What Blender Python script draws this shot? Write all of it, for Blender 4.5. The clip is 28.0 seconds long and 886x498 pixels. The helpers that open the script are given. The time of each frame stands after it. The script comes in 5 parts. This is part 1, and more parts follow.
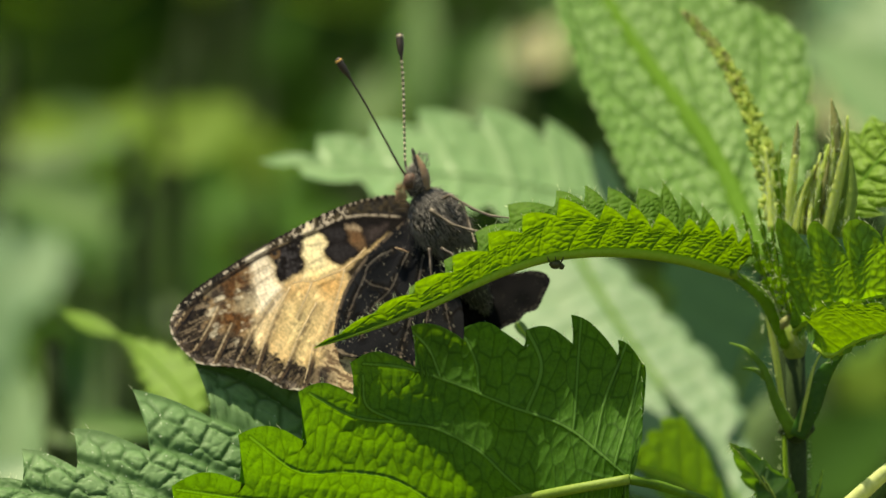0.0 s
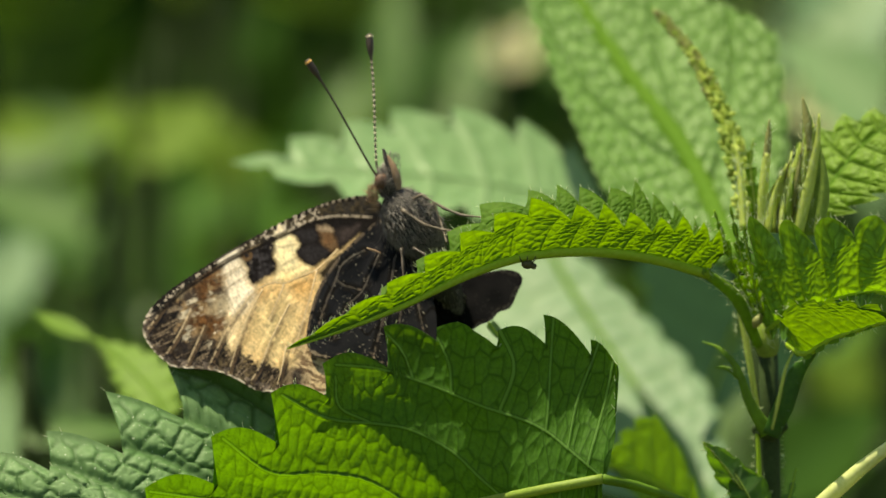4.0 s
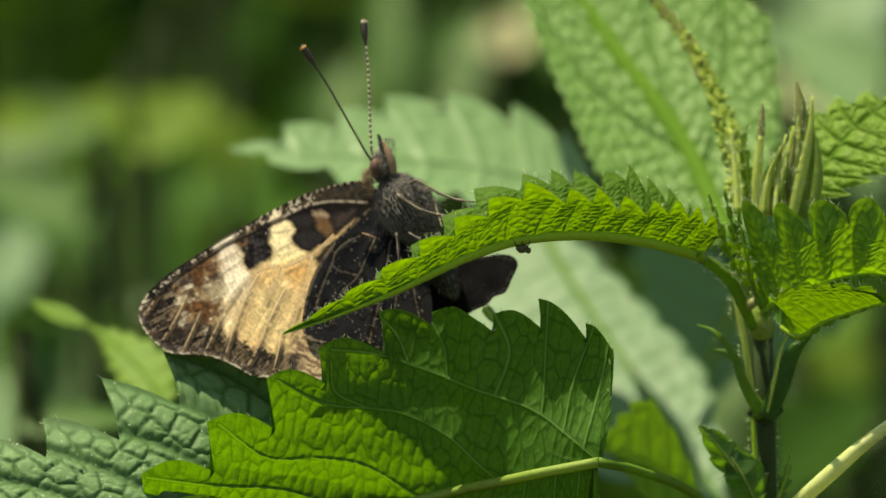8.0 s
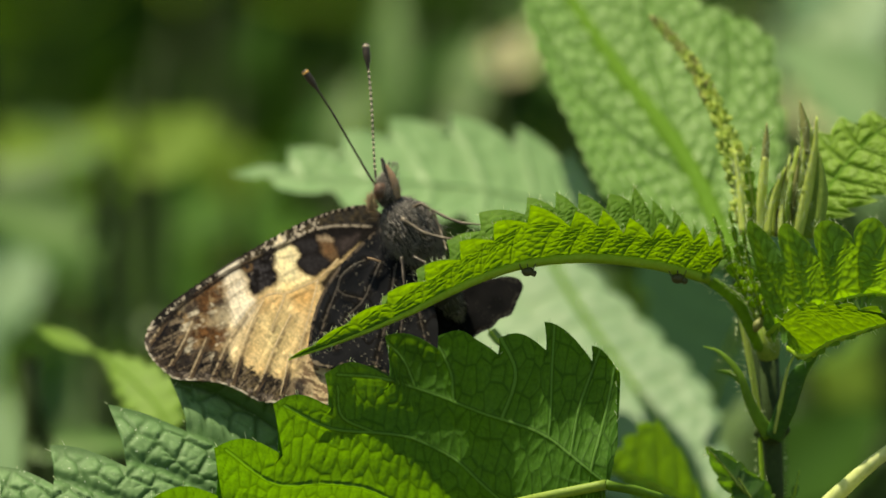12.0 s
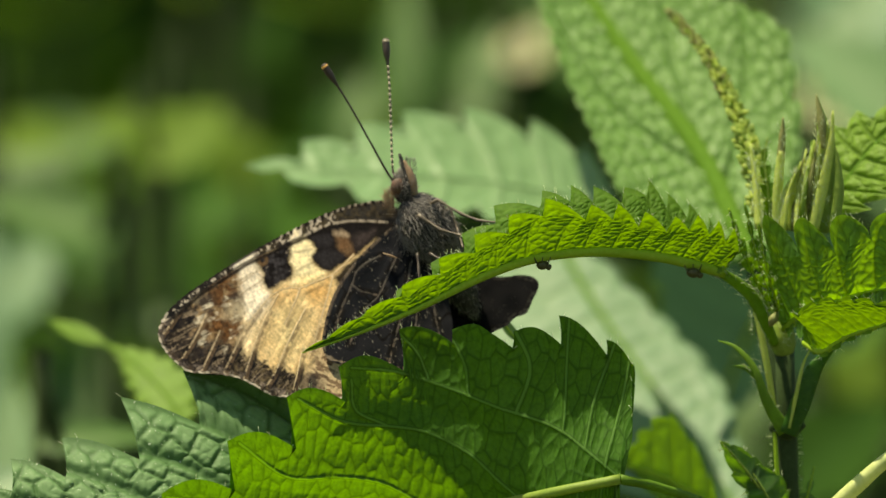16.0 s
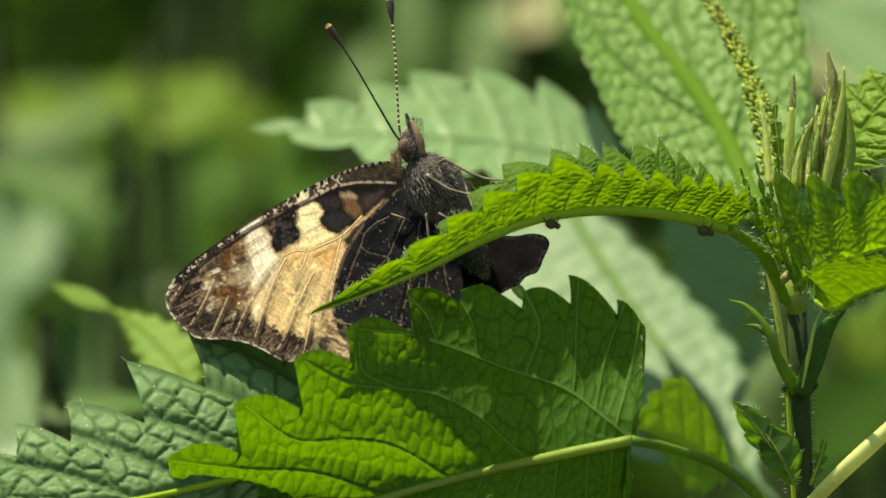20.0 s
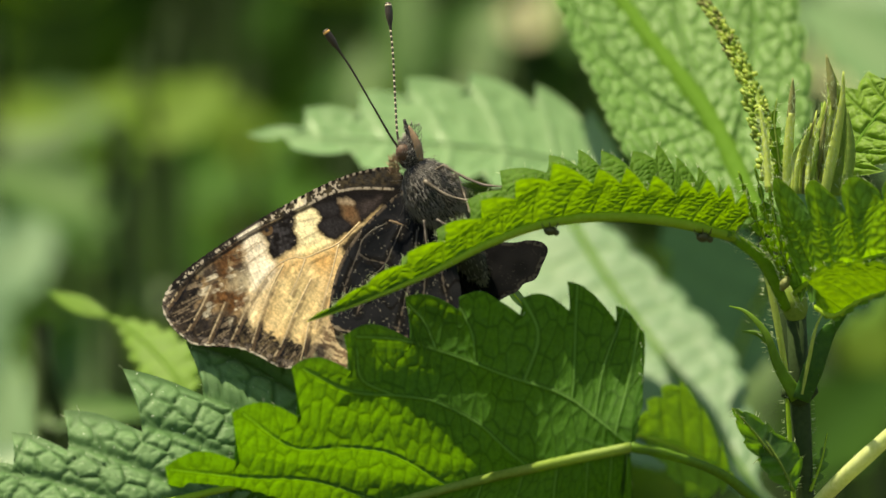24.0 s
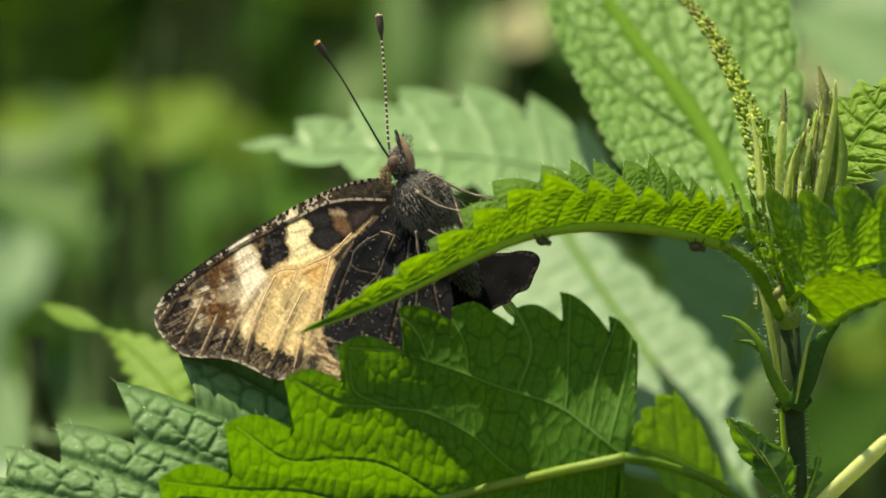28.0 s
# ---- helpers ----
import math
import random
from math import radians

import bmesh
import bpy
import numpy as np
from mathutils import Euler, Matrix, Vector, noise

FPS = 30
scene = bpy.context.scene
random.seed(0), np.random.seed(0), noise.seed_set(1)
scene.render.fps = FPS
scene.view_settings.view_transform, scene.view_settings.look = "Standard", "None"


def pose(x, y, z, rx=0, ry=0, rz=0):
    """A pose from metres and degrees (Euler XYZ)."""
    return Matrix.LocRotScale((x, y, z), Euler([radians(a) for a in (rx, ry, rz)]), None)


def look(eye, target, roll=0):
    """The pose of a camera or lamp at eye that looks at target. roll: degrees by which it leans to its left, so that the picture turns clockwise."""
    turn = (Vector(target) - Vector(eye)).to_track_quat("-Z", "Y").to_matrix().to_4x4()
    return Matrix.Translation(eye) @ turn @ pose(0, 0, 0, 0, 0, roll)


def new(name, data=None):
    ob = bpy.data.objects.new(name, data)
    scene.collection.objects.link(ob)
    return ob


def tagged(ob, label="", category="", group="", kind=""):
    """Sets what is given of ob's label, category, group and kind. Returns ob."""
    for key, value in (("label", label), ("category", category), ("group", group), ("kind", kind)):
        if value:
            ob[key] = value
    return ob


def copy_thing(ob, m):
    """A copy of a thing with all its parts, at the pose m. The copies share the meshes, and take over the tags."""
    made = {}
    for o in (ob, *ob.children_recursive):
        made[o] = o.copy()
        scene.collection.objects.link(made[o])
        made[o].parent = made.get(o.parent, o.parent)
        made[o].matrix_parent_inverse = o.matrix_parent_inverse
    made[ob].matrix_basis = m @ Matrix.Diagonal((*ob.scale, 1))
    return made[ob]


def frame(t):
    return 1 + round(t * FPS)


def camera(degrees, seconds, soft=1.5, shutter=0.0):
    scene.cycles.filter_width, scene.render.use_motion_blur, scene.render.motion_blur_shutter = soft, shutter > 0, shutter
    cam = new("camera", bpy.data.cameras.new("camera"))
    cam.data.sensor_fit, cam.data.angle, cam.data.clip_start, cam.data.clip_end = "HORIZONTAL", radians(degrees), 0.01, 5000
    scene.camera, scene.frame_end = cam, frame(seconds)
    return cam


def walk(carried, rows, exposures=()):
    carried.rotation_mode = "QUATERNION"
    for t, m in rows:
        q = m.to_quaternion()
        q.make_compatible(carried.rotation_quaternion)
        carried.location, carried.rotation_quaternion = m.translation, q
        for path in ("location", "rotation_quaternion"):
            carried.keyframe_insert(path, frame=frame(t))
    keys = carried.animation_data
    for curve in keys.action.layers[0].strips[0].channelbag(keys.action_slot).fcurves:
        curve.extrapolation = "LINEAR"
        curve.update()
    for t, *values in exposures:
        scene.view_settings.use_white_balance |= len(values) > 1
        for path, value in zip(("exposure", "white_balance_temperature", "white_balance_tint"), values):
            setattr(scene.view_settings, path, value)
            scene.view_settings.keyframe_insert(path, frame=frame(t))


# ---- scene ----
# Plan: a sheet of 0.05 mm squares stands at the butterfly, 0.9 m from the lens and 0.6 m over the ground;
# places are given as (across, down, depth in mm behind that sheet).
UNIT, HEIGHT, REACH = 5e-5, 0.6, 900.0

cam = camera(4.9877, 28.0, soft=1.5)
cam.data.dof.use_dof = True
cam.data.dof.focus_distance = 0.8815
cam.data.dof.aperture_fstop = 30.0
walk(cam, [
    (0.0, look((0.00000, -0.8946, 0.60000), (0.00000, 0, 0.60000), 0.00)),
    (0.5, look((0.00052, -0.8963, 0.60037), (0.00087, 0, 0.60062), 0.08)),
    (1.0, look((0.00103, -0.8965, 0.60008), (0.00172, 0, 0.60014), -0.07)),
    (1.5, look((0.00121, -0.8979, 0.59998), (0.00201, 0, 0.59997), -0.22)),
    (2.0, look((0.00081, -0.8968, 0.60043), (0.00134, 0, 0.60071), -0.23)),
    (2.5, look((0.00122, -0.8963, 0.60025), (0.00203, 0, 0.60041), -0.18)),
    (3.0, look((0.00082, -0.8961, 0.60026), (0.00137, 0, 0.60043), -0.22)),
    (3.5, look((0.00123, -0.8939, 0.60000), (0.00206, 0, 0.60000), -0.23)),
    (5.5, look((0.00148, -0.8969, 0.60036), (0.00247, 0, 0.60061), -0.66)),
    (6.0, look((0.00162, -0.8972, 0.60061), (0.00271, 0, 0.60101), -0.58)),
    (6.5, look((0.00165, -0.8975, 0.60074), (0.00275, 0, 0.60124), -1.14)),
    (7.0, look((0.00142, -0.8973, 0.59938), (0.00237, 0, 0.59897), -0.87)),
    (7.5, look((0.00150, -0.8965, 0.59904), (0.00251, 0, 0.59841), -0.59)),
    (8.0, look((0.00175, -0.8954, 0.59921), (0.00291, 0, 0.59868), -0.66)),
    (8.5, look((0.00157, -0.8962, 0.59930), (0.00262, 0, 0.59884), -0.85)),
    (9.0, look((0.00129, -0.8958, 0.59989), (0.00215, 0, 0.59982), -0.95)),
    (9.5, look((0.00141, -0.8963, 0.60019), (0.00235, 0, 0.60032), -0.76)),
    (10.0, look((0.00167, -0.8955, 0.59970), (0.00278, 0, 0.59950), -0.92)),
    (10.5, look((0.00190, -0.8934, 0.59932), (0.00316, 0, 0.59887), -0.96)),
    (11.0, look((0.00159, -0.8939, 0.60004), (0.00265, 0, 0.60007), -1.02)),
    (11.5, look((0.00154, -0.8956, 0.60036), (0.00257, 0, 0.60059), -1.11)),
    (13.5, look((0.00128, -0.8948, 0.60070), (0.00214, 0, 0.60116), -1.20)),
    (14.0, look((0.00080, -0.8918, 0.59973), (0.00133, 0, 0.59956), -1.10)),
    (14.5, look((0.00068, -0.8917, 0.59973), (0.00114, 0, 0.59955), -0.98)),
    (15.0, look((0.00067, -0.8905, 0.59960), (0.00112, 0, 0.59934), -1.02)),
    (15.5, look((0.00070, -0.8911, 0.60019), (0.00117, 0, 0.60031), -1.10)),
    (16.0, look((0.00071, -0.8924, 0.60012), (0.00118, 0, 0.60020), -0.96)),
    (16.5, look((0.00045, -0.8931, 0.60037), (0.00075, 0, 0.60062), -0.92)),
    (17.0, look((-0.00004, -0.8930, 0.60023), (-0.00007, 0, 0.60038), -0.84)),
    (17.5, look((0.00002, -0.8924, 0.60007), (0.00003, 0, 0.60012), -0.93)),
    (18.0, look((0.00039, -0.8908, 0.59932), (0.00065, 0, 0.59886), -0.88)),
    (18.5, look((0.00029, -0.8931, 0.60047), (0.00049, 0, 0.60078), -0.73)),
    (19.0, look((0.00010, -0.8918, 0.60071), (0.00016, 0, 0.60118), -0.79)),
    (19.5, look((0.00006, -0.8899, 0.59972), (0.00009, 0, 0.59954), -0.79)),
    (19.7, look((-0.00010, -0.8899, 0.59981), (-0.00016, 0, 0.59969), -0.79)),
    (19.8, look((0.00002, -0.8823, 0.59766), (0.00004, 0, 0.59610), -1.33)),
    (20.0, look((0.00026, -0.8823, 0.59804), (0.00044, 0, 0.59673), -1.33)),
    (20.5, look((0.00020, -0.8829, 0.59927), (0.00034, 0, 0.59879), -1.36)),
    (21.0, look((0.00025, -0.8858, 0.59950), (0.00041, 0, 0.59917), -1.62)),
    (21.5, look((0.00043, -0.8820, 0.59875), (0.00071, 0, 0.59791), -1.21)),
    (23.5, look((0.00073, -0.8786, 0.59858), (0.00122, 0, 0.59764), -1.71)),
    (24.0, look((0.00037, -0.8789, 0.59838), (0.00061, 0, 0.59731), -1.48)),
    (24.5, look((0.00068, -0.8794, 0.59896), (0.00113, 0, 0.59827), -1.76)),
    (25.0, look((0.00092, -0.8782, 0.59861), (0.00153, 0, 0.59768), -1.74)),
    (25.5, look((0.00086, -0.8783, 0.59865), (0.00143, 0, 0.59774), -1.77)),
    (26.0, look((0.00052, -0.8781, 0.59891), (0.00086, 0, 0.59818), -1.86)),
    (26.5, look((0.00088, -0.8785, 0.59936), (0.00146, 0, 0.59893), -1.95)),
    (27.0, look((0.00069, -0.8788, 0.59923), (0.00115, 0, 0.59872), -1.76)),
    (27.5, look((0.00041, -0.8781, 0.59912), (0.00069, 0, 0.59854), -1.71)),
    (28.0, look((0.00078, -0.8773, 0.59894), (0.00130, 0, 0.59823), -1.78)),
], [(0, 0.88, 8600, -1), (3, 0.87, 8600, -1), (7, 0.78, 8600, -1), (19, 0.78, 8600, -1), (20, 0.93, 8600, -1), (28, 0.94, 8600, -1)])

# ---- light ----
SUN = Vector((-0.28, -0.04, 0.95)).normalized()
world = bpy.data.worlds.new("sky")
scene.world = world
world.use_nodes = True
wn = world.node_tree.nodes
sky = wn.new("ShaderNodeTexSky")
sky.sky_type, sky.sun_disc = "NISHITA", False
sky.sun_elevation = math.asin(SUN.z)
sky.sun_rotation = math.atan2(SUN.x, SUN.y)
wn["Background"].inputs["Strength"].default_value = 0.10
world.node_tree.links.new(sky.outputs["Color"], wn["Background"].inputs["Color"])
sun = new("sun", bpy.data.lights.new("sun", "SUN"))
sun.data.energy, sun.data.angle, sun.data.color = 5.0, radians(0.55), (1.0, 0.95, 0.86)
sun.matrix_world = look(SUN * 5, (0, 0, 0))


# ---- materials ----
def nodes_of(name):
    m = bpy.data.materials.new(name)
    m.use_nodes = True
    nt = m.node_tree
    nt.nodes.clear()
    return m, nt, nt.nodes.new("ShaderNodeOutputMaterial")


def noise_node(nt, scale, detail=4, rough=0.55):
    co = nt.nodes.new("ShaderNodeTexCoord")
    n = nt.nodes.new("ShaderNodeTexNoise")
    n.inputs["Scale"].default_value, n.inputs["Detail"].default_value, n.inputs["Roughness"].default_value = scale, detail, rough
    nt.links.new(co.outputs["Object"], n.inputs["Vector"])
    return n


def mix_colour(nt, a, b, fac, low=0.0, high=1.0):
    mr = nt.nodes.new("ShaderNodeMapRange")
    mr.inputs["To Min"].default_value, mr.inputs["To Max"].default_value = low, high
    nt.links.new(fac, mr.inputs["Value"])
    mx = nt.nodes.new("ShaderNodeMix")
    mx.data_type = "RGBA"
    nt.links.new(mr.outputs[0], mx.inputs[0])
    for sock, v in ((mx.inputs[6], a), (mx.inputs[7], b)):
        if isinstance(v, tuple):
            sock.default_value = (*v, 1)
        else:
            nt.links.new(v, sock)
    return mx.outputs[2]


def leaf_material(name, base, dark, vein, through_light, share=0.42, rough=0.42, spec=0.5, fine=1800.0, specks=0.0, rib=None):
    """Green leaf: gloss and colour above, light coming through from the other face, vein lines paler, or dark to paint
    in crease shade.
    """
    m, nt, out = nodes_of(name)
    n1, n2 = noise_node(nt, fine), noise_node(nt, fine * 0.13, 3)
    col = mix_colour(nt, base, dark, n2.outputs["Fac"], -0.4, 1.3)
    col = mix_colour(nt, col, dark, n1.outputs["Fac"], -0.5, 0.9)
    at = nt.nodes.new("ShaderNodeAttribute")
    at.attribute_name = "vein"
    if rib:
        low, high = (nt.nodes.new("ShaderNodeMapRange") for _ in range(2))
        for node, lo, hi in ((low, 0.0, 0.5), (high, 0.6, 0.95)):
            node.inputs["From Min"].default_value, node.inputs["From Max"].default_value = lo, hi
            nt.links.new(at.outputs["Fac"], node.inputs["Value"])
        col = mix_colour(nt, col, vein, low.outputs[0], 0.0, 0.75)
        col = mix_colour(nt, col, rib, high.outputs[0], 0.0, 0.9)
    else:
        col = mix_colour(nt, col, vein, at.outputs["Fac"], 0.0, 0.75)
    if specks:
        n3 = noise_node(nt, 5200.0, 1, 0.3)
        st = nt.nodes.new("ShaderNodeMapRange")
        st.inputs["From Min"].default_value, st.inputs["From Max"].default_value, st.inputs["To Max"].default_value = 0.72, 0.80, specks
        nt.links.new(n3.outputs["Fac"], st.inputs["Value"])
        col = mix_colour(nt, col, (0.50, 0.58, 0.42), st.outputs[0])
    bs = nt.nodes.new("ShaderNodeBsdfPrincipled")
    nt.links.new(col, bs.inputs["Base Color"])
    bs.inputs["Roughness"].default_value, bs.inputs["Specular IOR Level"].default_value = rough, spec
    tr = nt.nodes.new("ShaderNodeBsdfTranslucent")
    tcol = mix_colour(nt, through_light, tuple(c * 0.45 for c in through_light), n1.outputs["Fac"], -0.5, 1.1)
    tcol = mix_colour(nt, tcol, tuple(c * 0.4 for c in through_light), low.outputs[0] if rib else at.outputs["Fac"], 0.0, 0.8)
    if rib:
        tcol = mix_colour(nt, tcol, tuple(c * 1.1 for c in through_light), high.outputs[0], 0.0, 0.8)
    nt.links.new(tcol, tr.inputs["Color"])
    bump = nt.nodes.new("ShaderNodeBump")
    bump.inputs["Strength"].default_value, bump.inputs["Distance"].default_value = 0.16, 0.0002
    nt.links.new(n1.outputs["Fac"], bump.inputs["Height"])
    nt.links.new(bump.outputs[0], bs.inputs["Normal"])
    mx = nt.nodes.new("ShaderNodeMixShader")
    mx.inputs[0].default_value = share
    nt.links.new(bs.outputs[0], mx.inputs[1])
    nt.links.new(tr.outputs[0], mx.inputs[2])
    nt.links.new(mx.outputs[0], out.inputs[0])
    return m


def plain_material(name, a, b, scale, rough=0.6, bump=0.3, depth=0.0001, share=0.0, spec=0.4):
    m, nt, out = nodes_of(name)
    n1, n2 = noise_node(nt, scale), noise_node(nt, scale * 0.15, 2)
    col = mix_colour(nt, a, b, n1.outputs["Fac"], -0.5, 1.5)
    col = mix_colour(nt, col, b, n2.outputs["Fac"], -0.5, 0.8)
    bs = nt.nodes.new("ShaderNodeBsdfPrincipled")
    nt.links.new(col, bs.inputs["Base Color"])
    bs.inputs["Roughness"].default_value, bs.inputs["Specular IOR Level"].default_value = rough, spec
    bp = nt.nodes.new("ShaderNodeBump")
    bp.inputs["Strength"].default_value, bp.inputs["Distance"].default_value = bump, depth
    nt.links.new(n1.outputs["Fac"], bp.inputs["Height"])
    nt.links.new(bp.outputs[0], bs.inputs["Normal"])
    last = bs
    if share:
        tr = nt.nodes.new("ShaderNodeBsdfTranslucent")
        nt.links.new(col, tr.inputs["Color"])
        last = nt.nodes.new("ShaderNodeMixShader")
        last.inputs[0].default_value = share
        nt.links.new(bs.outputs[0], last.inputs[1])
        nt.links.new(tr.outputs[0], last.inputs[2])
    nt.links.new(last.outputs[0], out.inputs[0])
    return m


def scale_material(name, share=0.3):
    """Wing scales: the pattern is stored on the mesh, broken up by fine grain."""
    m, nt, out = nodes_of(name)
    at = nt.nodes.new("ShaderNodeAttribute")
    at.attribute_name = "pattern"
    n1 = noise_node(nt, 9000.0, 3, 0.7)
    dim = nt.nodes.new("ShaderNodeMix")
    dim.data_type, dim.blend_type = "RGBA", "MULTIPLY"
    dim.inputs[0].default_value = 1.0
    g = mix_colour(nt, (0.72, 0.70, 0.68), (1.15, 1.15, 1.15), n1.outputs["Fac"], -0.4, 1.4)
    nt.links.new(at.outputs["Color"], dim.inputs[6])
    nt.links.new(g, dim.inputs[7])
    bs = nt.nodes.new("ShaderNodeBsdfPrincipled")
    nt.links.new(dim.outputs[2], bs.inputs["Base Color"])
    bs.inputs["Roughness"].default_value, bs.inputs["Specular IOR Level"].default_value = 0.75, 0.03
    bp = nt.nodes.new("ShaderNodeBump")
    bp.inputs["Strength"].default_value, bp.inputs["Distance"].default_value = 0.5, 0.00008
    nt.links.new(n1.outputs["Fac"], bp.inputs["Height"])
    nt.links.new(bp.outputs[0], bs.inputs["Normal"])
    tr = nt.nodes.new("ShaderNodeBsdfTranslucent")
    nt.links.new(dim.outputs[2], tr.inputs["Color"])
    mx = nt.nodes.new("ShaderNodeMixShader")
    mx.inputs[0].default_value = share
    nt.links.new(bs.outputs[0], mx.inputs[1])
    nt.links.new(tr.outputs[0], mx.inputs[2])
    nt.links.new(mx.outputs[0], out.inputs[0])
    return m


M_FRESH = leaf_material("young_leaf", (0.105, 0.215, 0.030), (0.048, 0.125, 0.016), (0.12, 0.22, 0.035), (0.23, 0.43, 0.012), 0.48, 0.6, 0.08)
M_LEAF = leaf_material("mature_leaf", (0.060, 0.145, 0.030), (0.035, 0.095, 0.020), (0.17, 0.29, 0.09), (0.21, 0.47, 0.016), 0.45, 0.5, 0.28)
# its dark vein colour paints shade into the creases of the quilting
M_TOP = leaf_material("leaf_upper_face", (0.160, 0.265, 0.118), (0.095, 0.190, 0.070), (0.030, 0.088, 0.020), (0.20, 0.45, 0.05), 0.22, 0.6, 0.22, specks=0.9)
M_UNDER = leaf_material("leaf_under_face", (0.061, 0.152, 0.024), (0.041, 0.110, 0.016), (0.021, 0.064, 0.009), (0.21, 0.48, 0.014), 0.42, 0.6, 0.06, rib=(0.098, 0.198, 0.048))
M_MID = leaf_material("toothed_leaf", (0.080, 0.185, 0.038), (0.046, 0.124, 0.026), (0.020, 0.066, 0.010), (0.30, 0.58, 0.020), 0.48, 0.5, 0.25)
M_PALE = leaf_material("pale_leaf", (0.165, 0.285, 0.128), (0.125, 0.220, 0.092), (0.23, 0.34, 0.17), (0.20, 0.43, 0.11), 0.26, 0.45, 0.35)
# vein colour darkened to paint the shadows between the puffs
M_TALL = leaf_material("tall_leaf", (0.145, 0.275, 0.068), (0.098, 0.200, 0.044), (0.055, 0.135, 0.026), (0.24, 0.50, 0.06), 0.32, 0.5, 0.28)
M_TALLRIB = plain_material("tall_leaf_rib", (0.135, 0.27, 0.038), (0.105, 0.225, 0.028), 1500, 0.7, 0.3, share=0.4, spec=0.04)
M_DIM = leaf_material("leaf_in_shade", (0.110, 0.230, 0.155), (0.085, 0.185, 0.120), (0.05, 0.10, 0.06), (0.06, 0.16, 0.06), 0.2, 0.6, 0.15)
M_STALK = plain_material("young_stalk", (0.76, 0.79, 0.42), (0.55, 0.63, 0.22), 2200, 0.4, 0.3, share=0.4)
M_BROAD = leaf_material("broad_pale_leaf", (0.115, 0.220, 0.112), (0.080, 0.165, 0.076), (0.15, 0.25, 0.10), (0.15, 0.36, 0.09), 0.24, 0.5, 0.3)
M_DRYLEAF = leaf_material("dry_pale_leaf", (0.46, 0.46, 0.24), (0.36, 0.36, 0.17), (0.5, 0.48, 0.36), (0.5, 0.5, 0.3), 0.3, 0.6, 0.2)
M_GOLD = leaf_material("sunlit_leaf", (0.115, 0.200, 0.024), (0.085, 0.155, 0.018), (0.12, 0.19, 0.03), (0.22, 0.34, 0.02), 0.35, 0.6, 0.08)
M_SHOOT = leaf_material("young_shoot_leaf", (0.165, 0.30, 0.035), (0.11, 0.215, 0.022), (0.17, 0.28, 0.06), (0.26, 0.46, 0.02), 0.42, 0.55, 0.2)
M_CRUMPLE = leaf_material("crumpled_leaf", (0.20, 0.33, 0.045), (0.12, 0.225, 0.028), (0.07, 0.15, 0.018), (0.30, 0.50, 0.03), 0.42, 0.55, 0.2)
# green darkened in the colour itself, for foliage that stands in shade
M_DEEP = leaf_material("painted_shade_leaf", (0.030, 0.074, 0.013), (0.018, 0.046, 0.007), (0.028, 0.07, 0.014), (0.06, 0.15, 0.010), 0.2, 0.8, 0.02)
M_STRAWLEAF = leaf_material("yellowed_leaf", (0.30, 0.27, 0.10), (0.22, 0.19, 0.08), (0.32, 0.28, 0.14), (0.40, 0.36, 0.10), 0.35)
M_RIB = plain_material("leaf_rib", (0.42, 0.60, 0.07), (0.30, 0.48, 0.035), 2500, 0.6, 0.3, share=0.4, spec=0.1)
M_STEM = plain_material("nettle_stem", (0.046, 0.074, 0.026), (0.024, 0.042, 0.014), 1800, 0.65, 0.4, spec=0.08)
M_BUDGREEN = plain_material("bud_green", (0.36, 0.48, 0.09), (0.22, 0.34, 0.05), 2600, 0.55, 0.4, share=0.45)
M_BUDPALE = plain_material("bud_pale_green", (0.64, 0.72, 0.21), (0.44, 0.55, 0.11), 2600, 0.55, 0.4, share=0.5)
M_BUD = plain_material("bud_brown", (0.29, 0.28, 0.10), (0.19, 0.22, 0.06), 2600, 0.55, 0.5, share=0.3)
M_HAIR = plain_material("plant_hair", (0.62, 0.70, 0.45), (0.5, 0.6, 0.35), 900, 0.35, 0.1, share=0.4)
M_WING = scale_material("wing_scales", 0.3)
M_VEIN = plain_material("wing_vein", (0.74, 0.58, 0.36), (0.48, 0.34, 0.20), 5000, 0.5, 0.3)
M_VEINDARK = plain_material("dark_wing_vein", (0.020, 0.016, 0.015), (0.07, 0.055, 0.045), 7000, 0.5, 0.3)
M_BODY = plain_material("body_dark", (0.014, 0.012, 0.011), (0.032, 0.027, 0.025), 4000, 0.65, 0.7, 0.0002)
M_FUR = plain_material("body_fur", (0.035, 0.031, 0.030), (0.31, 0.28, 0.26), 2500, 0.5, 0.1, share=0.1)
M_FURTAN = plain_material("tan_fur", (0.42, 0.28, 0.17), (0.22, 0.14, 0.09), 3000, 0.55, 0.1, share=0.2)
M_EYE = plain_material("eye_brown", (0.13, 0.062, 0.035), (0.035, 0.018, 0.012), 6500, 0.55, 0.6)
M_SHAFT = plain_material("antenna_dark", (0.02, 0.015, 0.012), (0.05, 0.035, 0.025), 8000, 0.5, 0.2)
M_RING = plain_material("antenna_ring", (0.62, 0.55, 0.42), (0.4, 0.33, 0.24), 8000, 0.55, 0.2)
M_TIP = plain_material("club_tip_orange", (0.62, 0.27, 0.05), (0.75, 0.45, 0.15), 5000, 0.45, 0.2)
M_LEG = plain_material("leg_brown", (0.17, 0.135, 0.10), (0.07, 0.052, 0.040), 6000, 0.5, 0.3)
M_BUG = plain_material("bug_brown", (0.075, 0.065, 0.018), (0.03, 0.04, 0.010), 4000, 0.5, 0.5)
